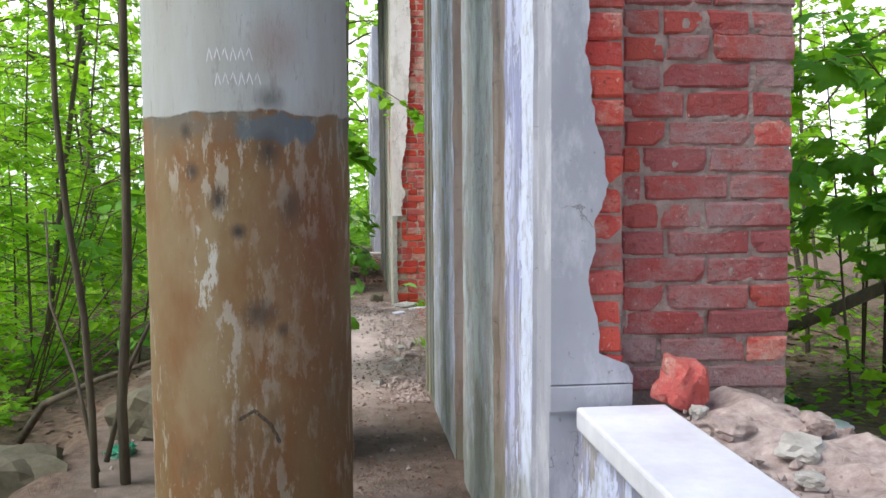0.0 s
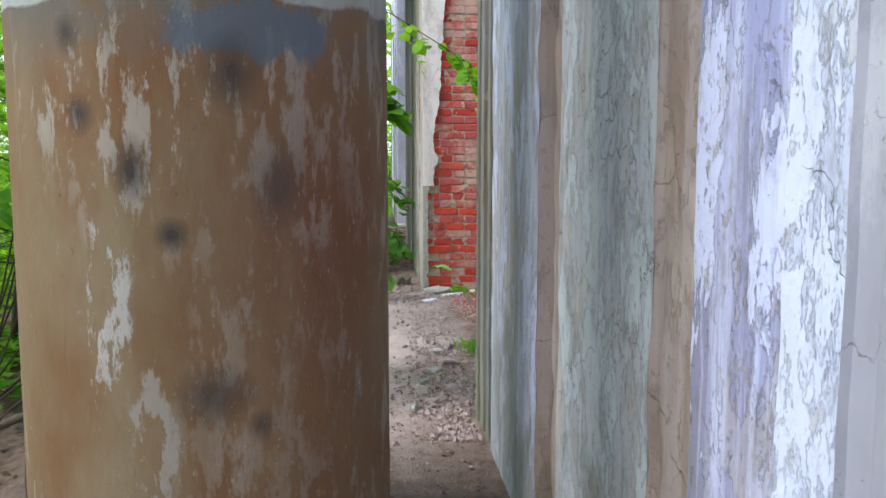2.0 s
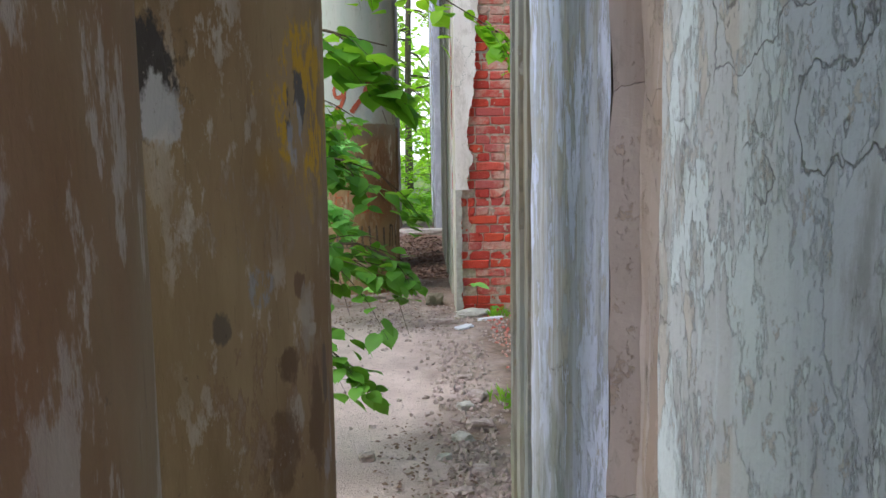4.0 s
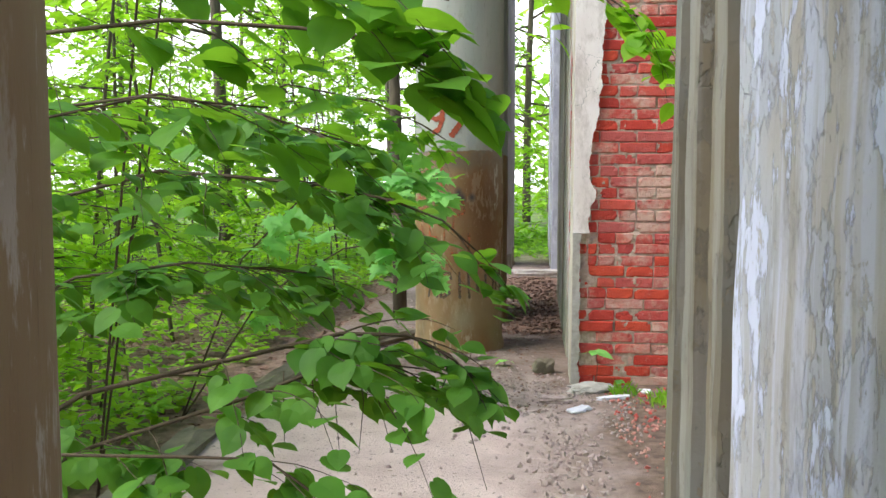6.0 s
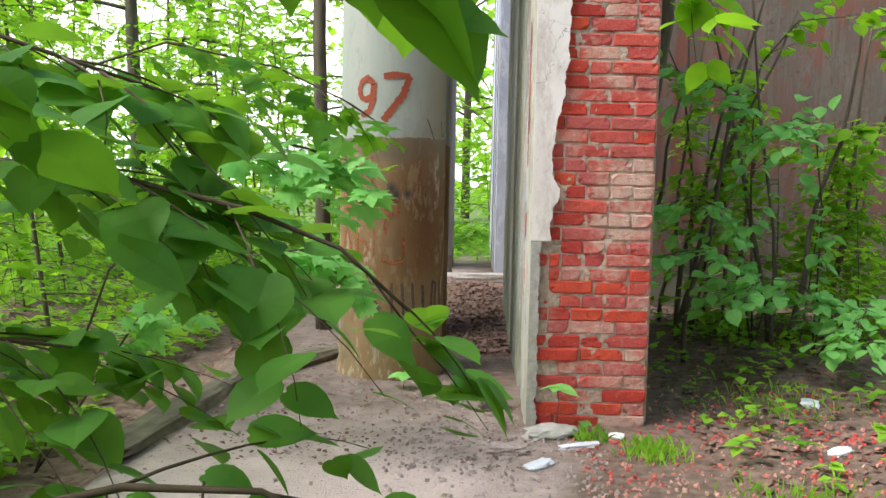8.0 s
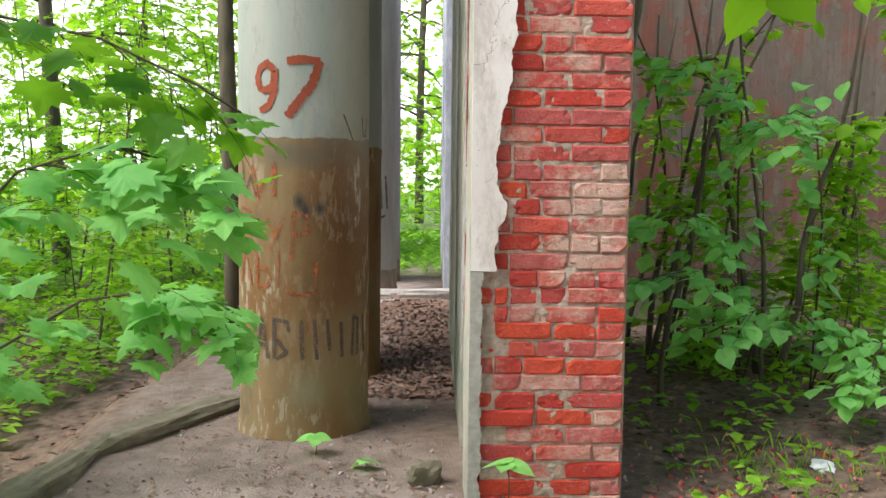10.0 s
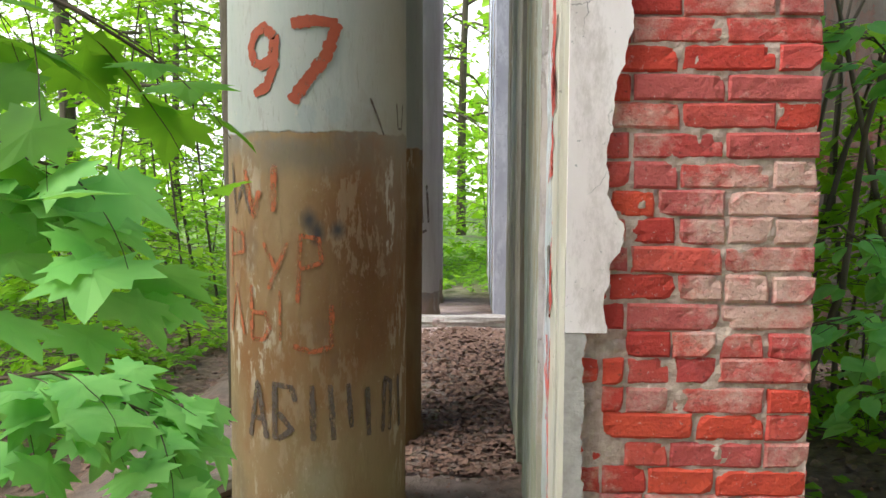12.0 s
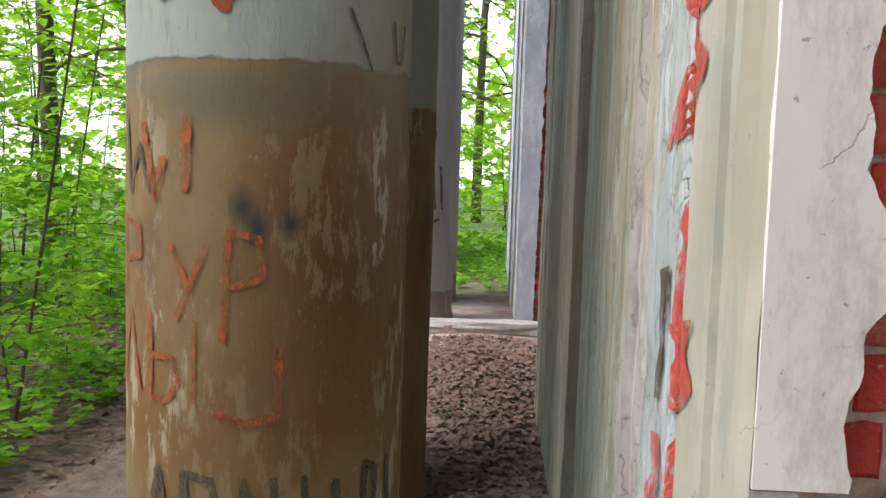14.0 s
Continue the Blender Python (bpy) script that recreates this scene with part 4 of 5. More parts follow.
# Unseen tall trees behind the start, added to shade the first column.
plant(TALL, 4, lambda r: (r.uniform(-9, -3.5), r.uniform(-7, 0)), 16)
# Two more out of view; their high crowns block sun from that column.
for q, (tx, ty) in enumerate(((-7.5, 0.6), (-6.6, -0.6))):
    copy_thing(TALL[q % 3], pose(tx, ty, ground_z(tx, ty), 0, 0, 50 * q))
# Unseen saplings, added for the same shading.
plant(SAPL, 9, lambda r: (r.uniform(-5.5, -2.2), r.uniform(-4, 1.2)), 17)
plant(BUSH, 16, lambda r: (r.uniform(-3, 4.5), r.uniform(20.5, 26)), 18, 1.0, 1.6)
plant(TALL, 9, lambda r: (r.uniform(-8, 14), r.uniform(26, 46)), 13)
plant(TALL, 4, lambda r: (r.uniform(5, 16), r.uniform(2, 11)), 14)
plant(TALL, 5, lambda r: (r.uniform(-9, 9), r.uniform(-14, -6)), 15)


def lone_trunk(pts, r0, r1, label):
    b = Build()
    b.tube(pts, r0, r1, 10)
    return tagged(b.ob("bare_tree", M_BARK, True), label, "tree", "bare trunks")


GZ = -0.34
lone_trunk([(-1.20, 4.25, GZ), (-1.19, 4.2, 0.35), (-1.21, 4.2, 0.82), (-1.27, 4.2, 1.3), (-1.30, 4.2, 1.75), (-1.31, 4.2, 2.4), (-1.38, 4.2, 3.6)], 0.019, 0.011, "thin dark sapling stem beside the column")
lone_trunk([(-1.07, 4.3, GZ), (-1.06, 4.22, 0.4), (-1.01, 4.2, 1.0), (-1.0, 4.2, 1.6), (-0.99, 4.2, 2.3), (-1.0, 4.2, 3.6)], 0.026, 0.016, "thin grey sapling stem beside the column")
lone_trunk([(-1.16, 4.3, 0.1), (-1.05, 4.35, 0.55), (-0.86, 4.4, 0.95), (-0.6, 4.6, 1.3)], 0.014, 0.006, "leaning bare branch among the saplings")
lone_trunk([(-1.20, 4.3, 0.05), (-1.35, 4.5, 0.5), (-1.55, 4.8, 0.8), (-1.62, 5.0, 1.3)], 0.011, 0.005, "leaning bare branch among the saplings")
lone_trunk([(-2.3, 6.2, -0.4), (-1.9, 5.7, 0.06), (-1.5, 5.5, 0.25), (-1.0, 5.4, 0.42)], 0.03, 0.012, "fallen grey branch resting on the forest floor")
lone_trunk([(1.78, 14.3, -0.1), (1.62, 13.2, 0.9), (1.60, 12.9, 1.6), (1.70, 12.6, 2.6), (1.75, 12.5, 4.6)], 0.075, 0.05, "brown tree trunk behind the brick pier")
lone_trunk([(-1.1, 13.3, -0.1), (-1.12, 13.3, 1.2), (-1.18, 13.4, 2.6), (-1.2, 13.6, 6.0)], 0.075, 0.05, "brown tree trunk behind the column")
lone_trunk([(0.95, 24.0, -0.1), (0.9, 24.0, 1.4), (1.25, 24.2, 2.6), (1.9, 24.5, 5.0)], 0.10, 0.05, "leaning dark tree trunk beyond the colonnade")
lone_trunk([(3.6, 5.2, 0.85), (3.0, 5.6, 0.45), (2.6, 5.9, 0.35), (1.8, 6.6, 0.75), (1.5, 7.0, 0.9)], 0.045, 0.03, "fallen mossy limb behind the wall")
for i in range(11):
    rng = random.Random(300 + i)
    x, y = rng.uniform(1.75, 3.4), rng.uniform(12.2, 14.2)
    drift, line = rng.uniform(-0.10, 0.22), []
    for q in range(9):
        line.append((x, y, -0.1 + 0.36 * q))
        drift += rng.uniform(-0.09, 0.09)
        x, y = x + drift * 0.5 + rng.uniform(-0.04, 0.04), y + rng.uniform(-0.07, 0.04)
    lone_trunk(line, rng.uniform(0.016, 0.032), 0.008, "thin crooked shrub stem before the old wall")


def bough(name, label, stems, leaf, mat, size, seed, per, twigs, droop):
    """A branch that reaches into the colonnade: stems are polylines."""
    rng = random.Random(seed)
    st, lv = Build(), Build()
    for line, r in stems:
        pts = [Vector(p) for p in line]
        st.tube(pts, r, r * 0.35, 6)
        total = len(pts) - 1
        for i in range(twigs):
            s = rng.uniform(0.12, 1.0) * total * 0.999
            a = pts[int(s)].lerp(pts[int(s) + 1], s - int(s))
            h = (pts[int(s) + 1] - pts[int(s)]).normalized()
            side = Vector((-h.y, h.x, 0)) * rng.choice((-1, 1))
            spray(st, lv, a, h + side * rng.uniform(0.2, 1.0) + Vector((0, 0, rng.uniform(-0.35, 0.25))), rng.uniform(0.22, 0.5), droop, rng, leaf, size, per, r * 0.3)
    base = new(name)
    tagged(base, label, "tree", "overhanging branches")
    st.ob("stem", M_TWIG, True, base)
    lv.ob("foliage", mat, False, base)
    return base


bough("overhanging_branch", "leafy lime branch with round dark green leaves reaching over the path",
      [([(-2.6, 7.3, -0.3), (-1.9, 7.1, 1.2), (-0.83, 6.8, 1.44), (-0.52, 6.7, 1.42), (-0.3, 6.65, 1.40), (-0.1, 6.6, 1.36), (0.03, 6.6, 1.31), (0.12, 6.6, 1.23)], 0.007),
       ([(-2.6, 7.3, -0.3), (-1.6, 7.0, 0.9), (-1.1, 6.8, 1.12), (-0.7, 6.7, 1.18), (-0.35, 6.65, 1.16)], 0.007),
       ([(-2.6, 7.3, -0.3), (-1.9, 6.9, 1.4), (-1.2, 6.8, 1.62), (-0.8, 6.75, 1.66), (-0.5, 6.7, 1.60), (-0.25, 6.7, 1.52)], 0.007)],
      ROUND, M_LEAF_SHADED, 0.078, 4, 9, 25, 0.8)
bough("overhanging_branch", "low lime branch with drooping dark green leaves over the sand",
      [([(-2.6, 7.0, -0.35), (-1.6, 6.8, 0.45), (-0.95, 6.55, 0.83), (-0.5, 6.5, 0.95), (-0.22, 6.5, 1.02), (-0.05, 6.5, 1.02), (0.06, 6.5, 0.97), (0.13, 6.5, 0.90)], 0.009),
       ([(-2.6, 7.0, -0.35), (-1.7, 6.8, 0.3), (-0.9, 6.5, 0.70), (-0.45, 6.45, 0.86), (-0.2, 6.4, 0.97), (-0.05, 6.4, 0.96)], 0.008),
       ([(-2.4, 6.6, -0.35), (-1.5, 6.4, 0.4), (-0.9, 6.3, 0.74), (-0.49, 6.2, 0.78), (-0.33, 6.2, 0.78), (-0.2, 6.2, 0.69), (-0.10, 6.2, 0.60)], 0.006)],
      ROUND, M_LEAF_SHADED, 0.074, 6, 9, 18, 0.9)
bough("overhanging_branch", "lime twig with large round leaves hanging close over the path",
      [([(-2.4, 6.9, -0.3), (-1.8, 6.6, 1.4), (-1.0, 6.25, 1.74), (-0.5, 6.1, 1.75), (-0.2, 6.05, 1.72), (0.0, 6.05, 1.69), (0.10, 6.07, 1.64)], 0.007),
       ([(-2.4, 6.9, -0.3), (-1.8, 6.5, 1.6), (-0.9, 6.2, 1.95), (-0.4, 6.1, 1.90), (-0.1, 6.05, 1.82), (0.10, 6.05, 1.77)], 0.007),
       ([(-2.4, 6.9, -0.3), (-1.7, 6.6, 1.2), (-1.1, 6.3, 1.52), (-0.6, 6.2, 1.60), (-0.3, 6.15, 1.57)], 0.006)],
      ROUND, M_LEAF_NEAR, 0.105, 8, 6, 15, 0.9)
hang = random.Random(77)
hung = Build()
for hx, hy, hz in ((-0.24, 6.5, 1.01), (-0.12, 6.5, 1.02), (-0.17, 6.45, 0.97), (-0.3, 6.48, 0.98), (0.02, 6.5, 0.99), (0.10, 6.5, 0.92), (-0.36, 6.45, 0.92)):
    ln = hang.uniform(0.14, 0.34)
    hung.tube([(hx, hy, hz + 0.01), (hx + hang.uniform(-0.02, 0.04), hy, hz - 0.45 * ln), (hx + hang.uniform(-0.01, 0.07), hy + 0.01, hz - ln)], 0.0022, 0.001, 4)
hung.ob("bare_twig", M_TWIG, True, bpy.data.objects["overhanging_branch.001"])
bough("overhanging_branch", "maple branch with pale green lobed leaves beside the column",
      [([(-2.2, 10.2, -0.3), (-1.6, 9.8, 0.9), (-1.0, 9.6, 1.45), (-0.65, 9.5, 1.54), (-0.36, 9.45, 1.46)], 0.008),
       ([(-2.2, 10.2, -0.3), (-1.6, 10.2, 0.6), (-1.0, 10.1, 0.95), (-0.7, 10.05, 1.0), (-0.45, 10.0, 0.92)], 0.008)],
      MAPLE, M_MAPLE, 0.14, 9, 6, 18, 1.0)
bough("overhanging_branch", "high maple branch hanging in front of the column",
      [([(-2.4, 9.3, -0.3), (-2.0, 9.4, 1.7), (-1.2, 9.5, 1.98), (-0.7, 9.55, 1.88), (-0.40, 9.55, 1.74), (-0.24, 9.55, 1.64)], 0.008)],
      MAPLE, M_LEAF_NEAR, 0.14, 19, 4, 12, 1.0)
bough("overhanging_branch", "leafy twigs hanging high over the sandy floor",
      [([(-2.0, 8.6, -0.3), (-1.4, 8.3, 2.6), (-0.6, 8.0, 2.6), (0.15, 7.8, 2.35), (0.5, 7.7, 2.12), (0.72, 7.7, 1.98)], 0.007), ([(-2.0, 8.6, -0.3), (-1.4, 8.0, 2.5), (-0.5, 7.4, 2.5), (-0.2, 7.2, 2.45), (-0.05, 7.1, 2.25)], 0.007)],
      ROUND, M_LEAF, 0.09, 29, 7, 16, 1.0)


bough("shrub", "shrub with bright green layered leaves beside the brick pier",
      [([(2.5, 12.6, 0.0), (2.2, 12.1, 0.9), (1.95, 11.8, 1.2), (1.75, 11.6, 1.30), (1.55, 11.5, 1.25)], 0.009), ([(2.5, 12.6, 0.0), (2.4, 12.0, 0.6), (2.1, 11.7, 0.9), (1.8, 11.5, 0.95), (1.5, 11.4, 0.9)], 0.008),
       ([(2.9, 12.4, 0.0), (2.8, 12.0, 0.5), (2.5, 11.7, 0.72), (2.2, 11.5, 0.74), (1.9, 11.4, 0.62)], 0.008), ([(2.5, 12.6, 0.0), (2.3, 12.2, 1.4), (2.2, 11.9, 1.85), (1.9, 11.7, 2.05), (1.55, 11.6, 2.0)], 0.009),
       ([(2.9, 12.4, 0.0), (2.8, 12.1, 1.2), (2.6, 11.8, 1.80), (2.4, 11.6, 1.84), (2.2, 11.5, 1.75)], 0.008), ([(2.9, 12.4, 0.0), (3.0, 11.9, 0.5), (2.9, 11.5, 0.55), (2.7, 11.2, 0.42)], 0.007)],
      ROUND, M_MAPLE, 0.105, 61, 6, 15, 0.6)
bough("shrub", "tall leafy shrub against the old wall",
      [([(2.2, 13.4, 0.0), (2.1, 13.2, 1.5), (1.95, 13.0, 2.2), (1.75, 12.8, 2.5), (1.5, 12.6, 2.45)], 0.012), ([(2.2, 13.4, 0.0), (2.4, 13.2, 1.6), (2.6, 13.0, 2.4), (2.8, 12.8, 2.7), (3.1, 12.6, 2.7)], 0.012),
       ([(2.6, 13.6, 0.0), (2.7, 13.4, 1.6), (2.6, 13.1, 2.1), (2.4, 12.9, 2.3), (2.1, 12.7, 2.25)], 0.011), ([(3.1, 13.5, 0.0), (3.2, 13.2, 1.1), (3.3, 12.9, 1.7), (3.2, 12.6, 1.9), (3.0, 12.4, 1.85)], 0.010),
       ([(3.4, 13.5, 0.0), (3.6, 13.2, 1.6), (3.7, 12.9, 2.3), (3.6, 12.6, 2.5)], 0.011)],
      ROUND, M_LEAF, 0.11, 67, 6, 14, 0.6)


bough("shrub", "tall shrub with broad dark green leaves behind the first pier",
      [([(3.5, 5.4, 0.0), (3.3, 5.1, 1.0), (3.0, 4.8, 1.5), (2.7, 4.6, 1.62), (2.45, 4.5, 1.55)], 0.010), ([(3.5, 5.4, 0.0), (3.3, 5.0, 1.3), (3.1, 4.8, 1.95), (2.8, 4.6, 2.10), (2.5, 4.5, 2.05)], 0.010),
       ([(3.6, 5.8, 0.0), (3.4, 5.5, 0.8), (3.1, 5.2, 1.2), (2.8, 5.1, 1.25), (2.6, 5.0, 1.15)], 0.009), ([(3.6, 5.8, 0.0), (3.5, 5.6, 1.4), (3.3, 5.4, 2.2), (3.0, 5.2, 2.45), (2.7, 5.1, 2.4)], 0.010),
       ([(3.5, 5.4, 0.0), (3.4, 5.0, 0.9), (3.2, 4.6, 1.3), (2.9, 4.4, 1.35)], 0.009)],
      MAPLE, M_LEAF_NEAR, 0.15, 65, 5, 14, 0.7)


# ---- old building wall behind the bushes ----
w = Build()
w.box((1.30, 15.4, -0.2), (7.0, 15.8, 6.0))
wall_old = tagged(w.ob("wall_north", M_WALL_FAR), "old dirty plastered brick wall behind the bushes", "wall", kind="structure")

# ---- forest floor: litter, herbs, rubble ----
def scatter(name, label, cat, mat, n, seed, spot, shape, faces, smin, smax, flat, zoff=0.01):
    rng = random.Random(seed)
    b = Build()
    for i in range(n):
        x, y = spot(rng)
        rot_leaf(b, shape, faces, (x, y, ground_z(x, y) + zoff), rng.uniform(smin, smax), rng.uniform(0, 6.28), rng.uniform(-flat, flat), rng.uniform(-flat, flat))
    return tagged(b.ob(name, mat), label, cat, kind="stuff")


scatter("leaf_litter", "brown fallen leaves strewn on the earth", "leaves", M_LITTER, 9000, 71, lambda r: (-1.6 - 5.5 * r.random(), r.uniform(2.5, 19)), LEAF, LEAF_F, 0.04, 0.09, 0.5)
scatter("leaf_litter", "brown fallen leaves heaped between columns and wall", "leaves", M_LITTER, 6500, 72, lambda r: (r.gauss(0.22, 0.26), r.uniform(12.3, 16.7)), LEAF, LEAF_F, 0.025, 0.06, 0.5)
scatter("leaf_litter", "brown fallen leaves under the bushes", "leaves", M_LITTER, 6500, 73, lambda r: (1.4 + 4 * r.random(), r.uniform(2.5, 15.2)), LEAF, LEAF_F, 0.04, 0.09, 0.5)


scatter("leaf_litter", "brown leaf scraps strewn thinly on the colonnade floor", "leaves", M_LITTER, 1500, 74, lambda r: (r.uniform(-1.4, 0.48), r.uniform(9.6, 12.6)), LEAF, LEAF_F, 0.012, 0.04, 0.4)
scatter("leaf_litter", "brown leaf scraps strewn beside the wall", "leaves", M_LITTER, 900, 75, lambda r: (r.uniform(0.0, 0.5), r.uniform(3.6, 7.4)), LEAF, LEAF_F, 0.012, 0.035, 0.4)


def herbs(n, seed, spot, smin, smax, label):
    rng = random.Random(seed)
    b = Build()
    for i in range(n):
        x, y = spot(rng)
        h = rng.uniform(0.05, 0.22)
        for q in range(4):
            rot_leaf(b, LEAF, LEAF_F, (x, y, ground_z(x, y) + h * rng.uniform(0.6, 1)), rng.uniform(smin, smax), rng.uniform(0, 6.28), rng.uniform(-0.3, 0.3), rng.uniform(-0.3, 0.3))
    tagged(b.ob("ground_plants", M_HERB), label, "plants", kind="stuff")


herbs(9000, 81, lambda r: (-2.3 - 10 * r.random() ** 1.2, r.uniform(3, 26)), 0.05, 0.13, "low green plants covering the forest floor")
herbs(2500, 82, lambda r: (r.uniform(-3, 4), r.uniform(19.5, 28)), 0.05, 0.13, "low green plants beyond the colonnade")
herbs(800, 83, lambda r: (1.5 + 3.5 * r.random(), r.uniform(3, 14.5)), 0.04, 0.11, "scattered green plants under the bushes")

# grass tufts
def grass(x, y, n, seed, spread):
    rng = random.Random(seed)
    b = Build()
    for i in range(n):
        gx, gy = x + rng.gauss(0, spread), y + rng.gauss(0, spread)
        a, h, l = rng.uniform(0, 6.28), rng.uniform(0.03, 0.09), rng.uniform(0.02, 0.06)
        z = ground_z(gx, gy)
        dx, dy = math.cos(a), math.sin(a)
        b.add([(gx - dy * 0.003, gy + dx * 0.003, z), (gx + dy * 0.003, gy - dx * 0.003, z), (gx + dx * l * 0.4 + dy * 0.002, gy + dy * l * 0.4, z + h * 0.7), (gx + dx * l, gy + dy * l, z + h)], [(0, 1, 2), (0, 2, 3)])
    tagged(b.ob("grass_tuft", M_HERB), "small tuft of bright green grass on bare earth", "grass", "grass tufts", kind="stuff")


grass(1.15, 9.9, 200, 1, 0.08)
grass(0.78, 7.6, 160, 2, 0.08)
grass(0.85, 10.15, 70, 3, 0.05)
grass(1.6, 9.2, 120, 4, 0.15)
grass(2.1, 10.9, 160, 5, 0.25)

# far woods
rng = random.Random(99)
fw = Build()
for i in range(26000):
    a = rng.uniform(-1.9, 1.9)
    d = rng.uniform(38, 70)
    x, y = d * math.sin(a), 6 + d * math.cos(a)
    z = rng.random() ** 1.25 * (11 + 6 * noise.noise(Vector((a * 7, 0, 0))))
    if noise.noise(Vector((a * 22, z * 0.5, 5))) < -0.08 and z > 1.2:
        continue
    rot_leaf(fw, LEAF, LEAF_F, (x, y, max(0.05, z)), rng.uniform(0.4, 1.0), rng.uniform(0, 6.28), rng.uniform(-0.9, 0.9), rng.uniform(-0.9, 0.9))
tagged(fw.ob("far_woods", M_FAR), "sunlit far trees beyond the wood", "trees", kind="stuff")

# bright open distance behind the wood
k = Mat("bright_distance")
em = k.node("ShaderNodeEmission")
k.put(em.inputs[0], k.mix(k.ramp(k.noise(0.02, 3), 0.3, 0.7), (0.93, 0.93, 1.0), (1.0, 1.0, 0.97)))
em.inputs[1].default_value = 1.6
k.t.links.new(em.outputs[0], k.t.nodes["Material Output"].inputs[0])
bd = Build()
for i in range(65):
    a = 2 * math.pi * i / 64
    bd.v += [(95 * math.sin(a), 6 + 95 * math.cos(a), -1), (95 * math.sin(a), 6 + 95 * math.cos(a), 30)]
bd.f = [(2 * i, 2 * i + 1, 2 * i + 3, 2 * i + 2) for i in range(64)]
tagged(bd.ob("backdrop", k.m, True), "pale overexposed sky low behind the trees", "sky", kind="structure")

# stones and slabs
for i, (x, y, sx, sy, sz, rz, mat, nm, lb) in enumerate((
        (0.66, 10.22, 0.30, 0.16, 0.07, 25, M_STONE, "stone_slab", "flat grey stone slab lying by the pier"),
        (0.42, 9.90, 0.20, 0.10, 0.05, 5, M_RUBBLE, "plaster_lump", "pale lump of fallen plaster on the sand"),
        (0.50, 7.20, 0.13, 0.10, 0.07, 10, M_RUBBLE, "plaster_lump", "pale lump of fallen plaster on the sand"),
        (0.40, 7.02, 0.09, 0.08, 0.05, 40, M_STONE, "plaster_lump", "grey lump of fallen masonry on the sand"),
        (0.52, 7.70, 0.14, 0.09, 0.05, 70, M_RUBBLE, "plaster_lump", "pale lump of fallen plaster on the sand"),
        (0.44, 7.52, 0.08, 0.07, 0.05, 15, M_STONE, "plaster_lump", "grey lump of fallen masonry on the sand"),
        (0.36, 6.30, 0.10, 0.07, 0.04, 25, M_RUBBLE, "plaster_lump", "pale lump of fallen plaster on the sand"),
        (0.20, 6.15, 0.07, 0.06, 0.04, 60, M_STONE, "plaster_lump", "grey lump of fallen masonry on the sand"),
        (0.46, 6.55, 0.12, 0.08, 0.04, 80, M_RUBBLE, "plaster_lump", "pale lump of fallen plaster on the sand"),
        (0.30, 6.75, 0.07, 0.05, 0.035, 35, M_STONE, "plaster_lump", "grey lump of fallen masonry on the sand"),
        (0.46, 8.10, 0.10, 0.07, 0.04, 12, M_RUBBLE, "plaster_lump", "pale lump of fallen plaster on the sand"),
        (0.56, 9.70, 0.18, 0.07, 0.035, 48, M_SILL, "plaster_lump", "white flake of fallen plaster on the sand"),
        (0.80, 10.02, 0.22, 0.05, 0.03, 20, M_SILL, "plaster_lump", "white flake of fallen plaster on the sand"),
        (-0.05, 6.75, 0.07, 0.06, 0.05, 15, M_RUBBLE, "plaster_lump", "pale lump of fallen plaster on the sand"),
        (-1.75, 4.55, 0.62, 0.40, 0.34, 20, M_MOSSY, "stone_block", "mossy stone block at the edge of the floor"),
        (-1.12, 5.15, 0.40, 0.36, 0.34, -15, M_MOSSY, "stone_block", "mossy stone block at the edge of the floor"),
        (-2.4, 5.3, 0.5, 0.3, 0.22, 40, M_MOSSY, "stone_block", "mossy stone block at the edge of the floor"),
        (-1.45, 10.3, 1.5, 0.20, 0.10, 84, M_MOSSY, "kerb_stone", "broken stone edging of the colonnade floor"),
        (-1.10, 11.7, 1.2, 0.20, 0.12, 62, M_MOSSY, "kerb_stone", "broken stone edging of the colonnade floor"),
        (-1.55, 8.4, 1.4, 0.20, 0.10, 92, M_MOSSY, "kerb_stone", "broken stone edging of the colonnade floor"),
        (0.35, 10.75, 0.16, 0.10, 0.14, 30, M_MOSSY, "stone_block", "small dark stone standing by the pier"),
        (0.30, 17.0, 1.5, 0.30, 0.14, 2, M_STONE, "stone_step", "pale stone step across the colonnade"),
        (-0.02, 16.9, 0.14, 0.12, 0.12, 2, M_RUBBLE, "plaster_lump", "pale lump of fallen plaster on the step"))):
    o = new(nm, rock_mesh(nm, mat, (sx, sy, sz), 200 + i, 3))
    o.matrix_world = pose(x, y, ground_z(x, y) + sz * 0.22, 0, 0, rz)
    tagged(o, lb, "stone", nm + "s")

rng = random.Random(44)
pb = Build()
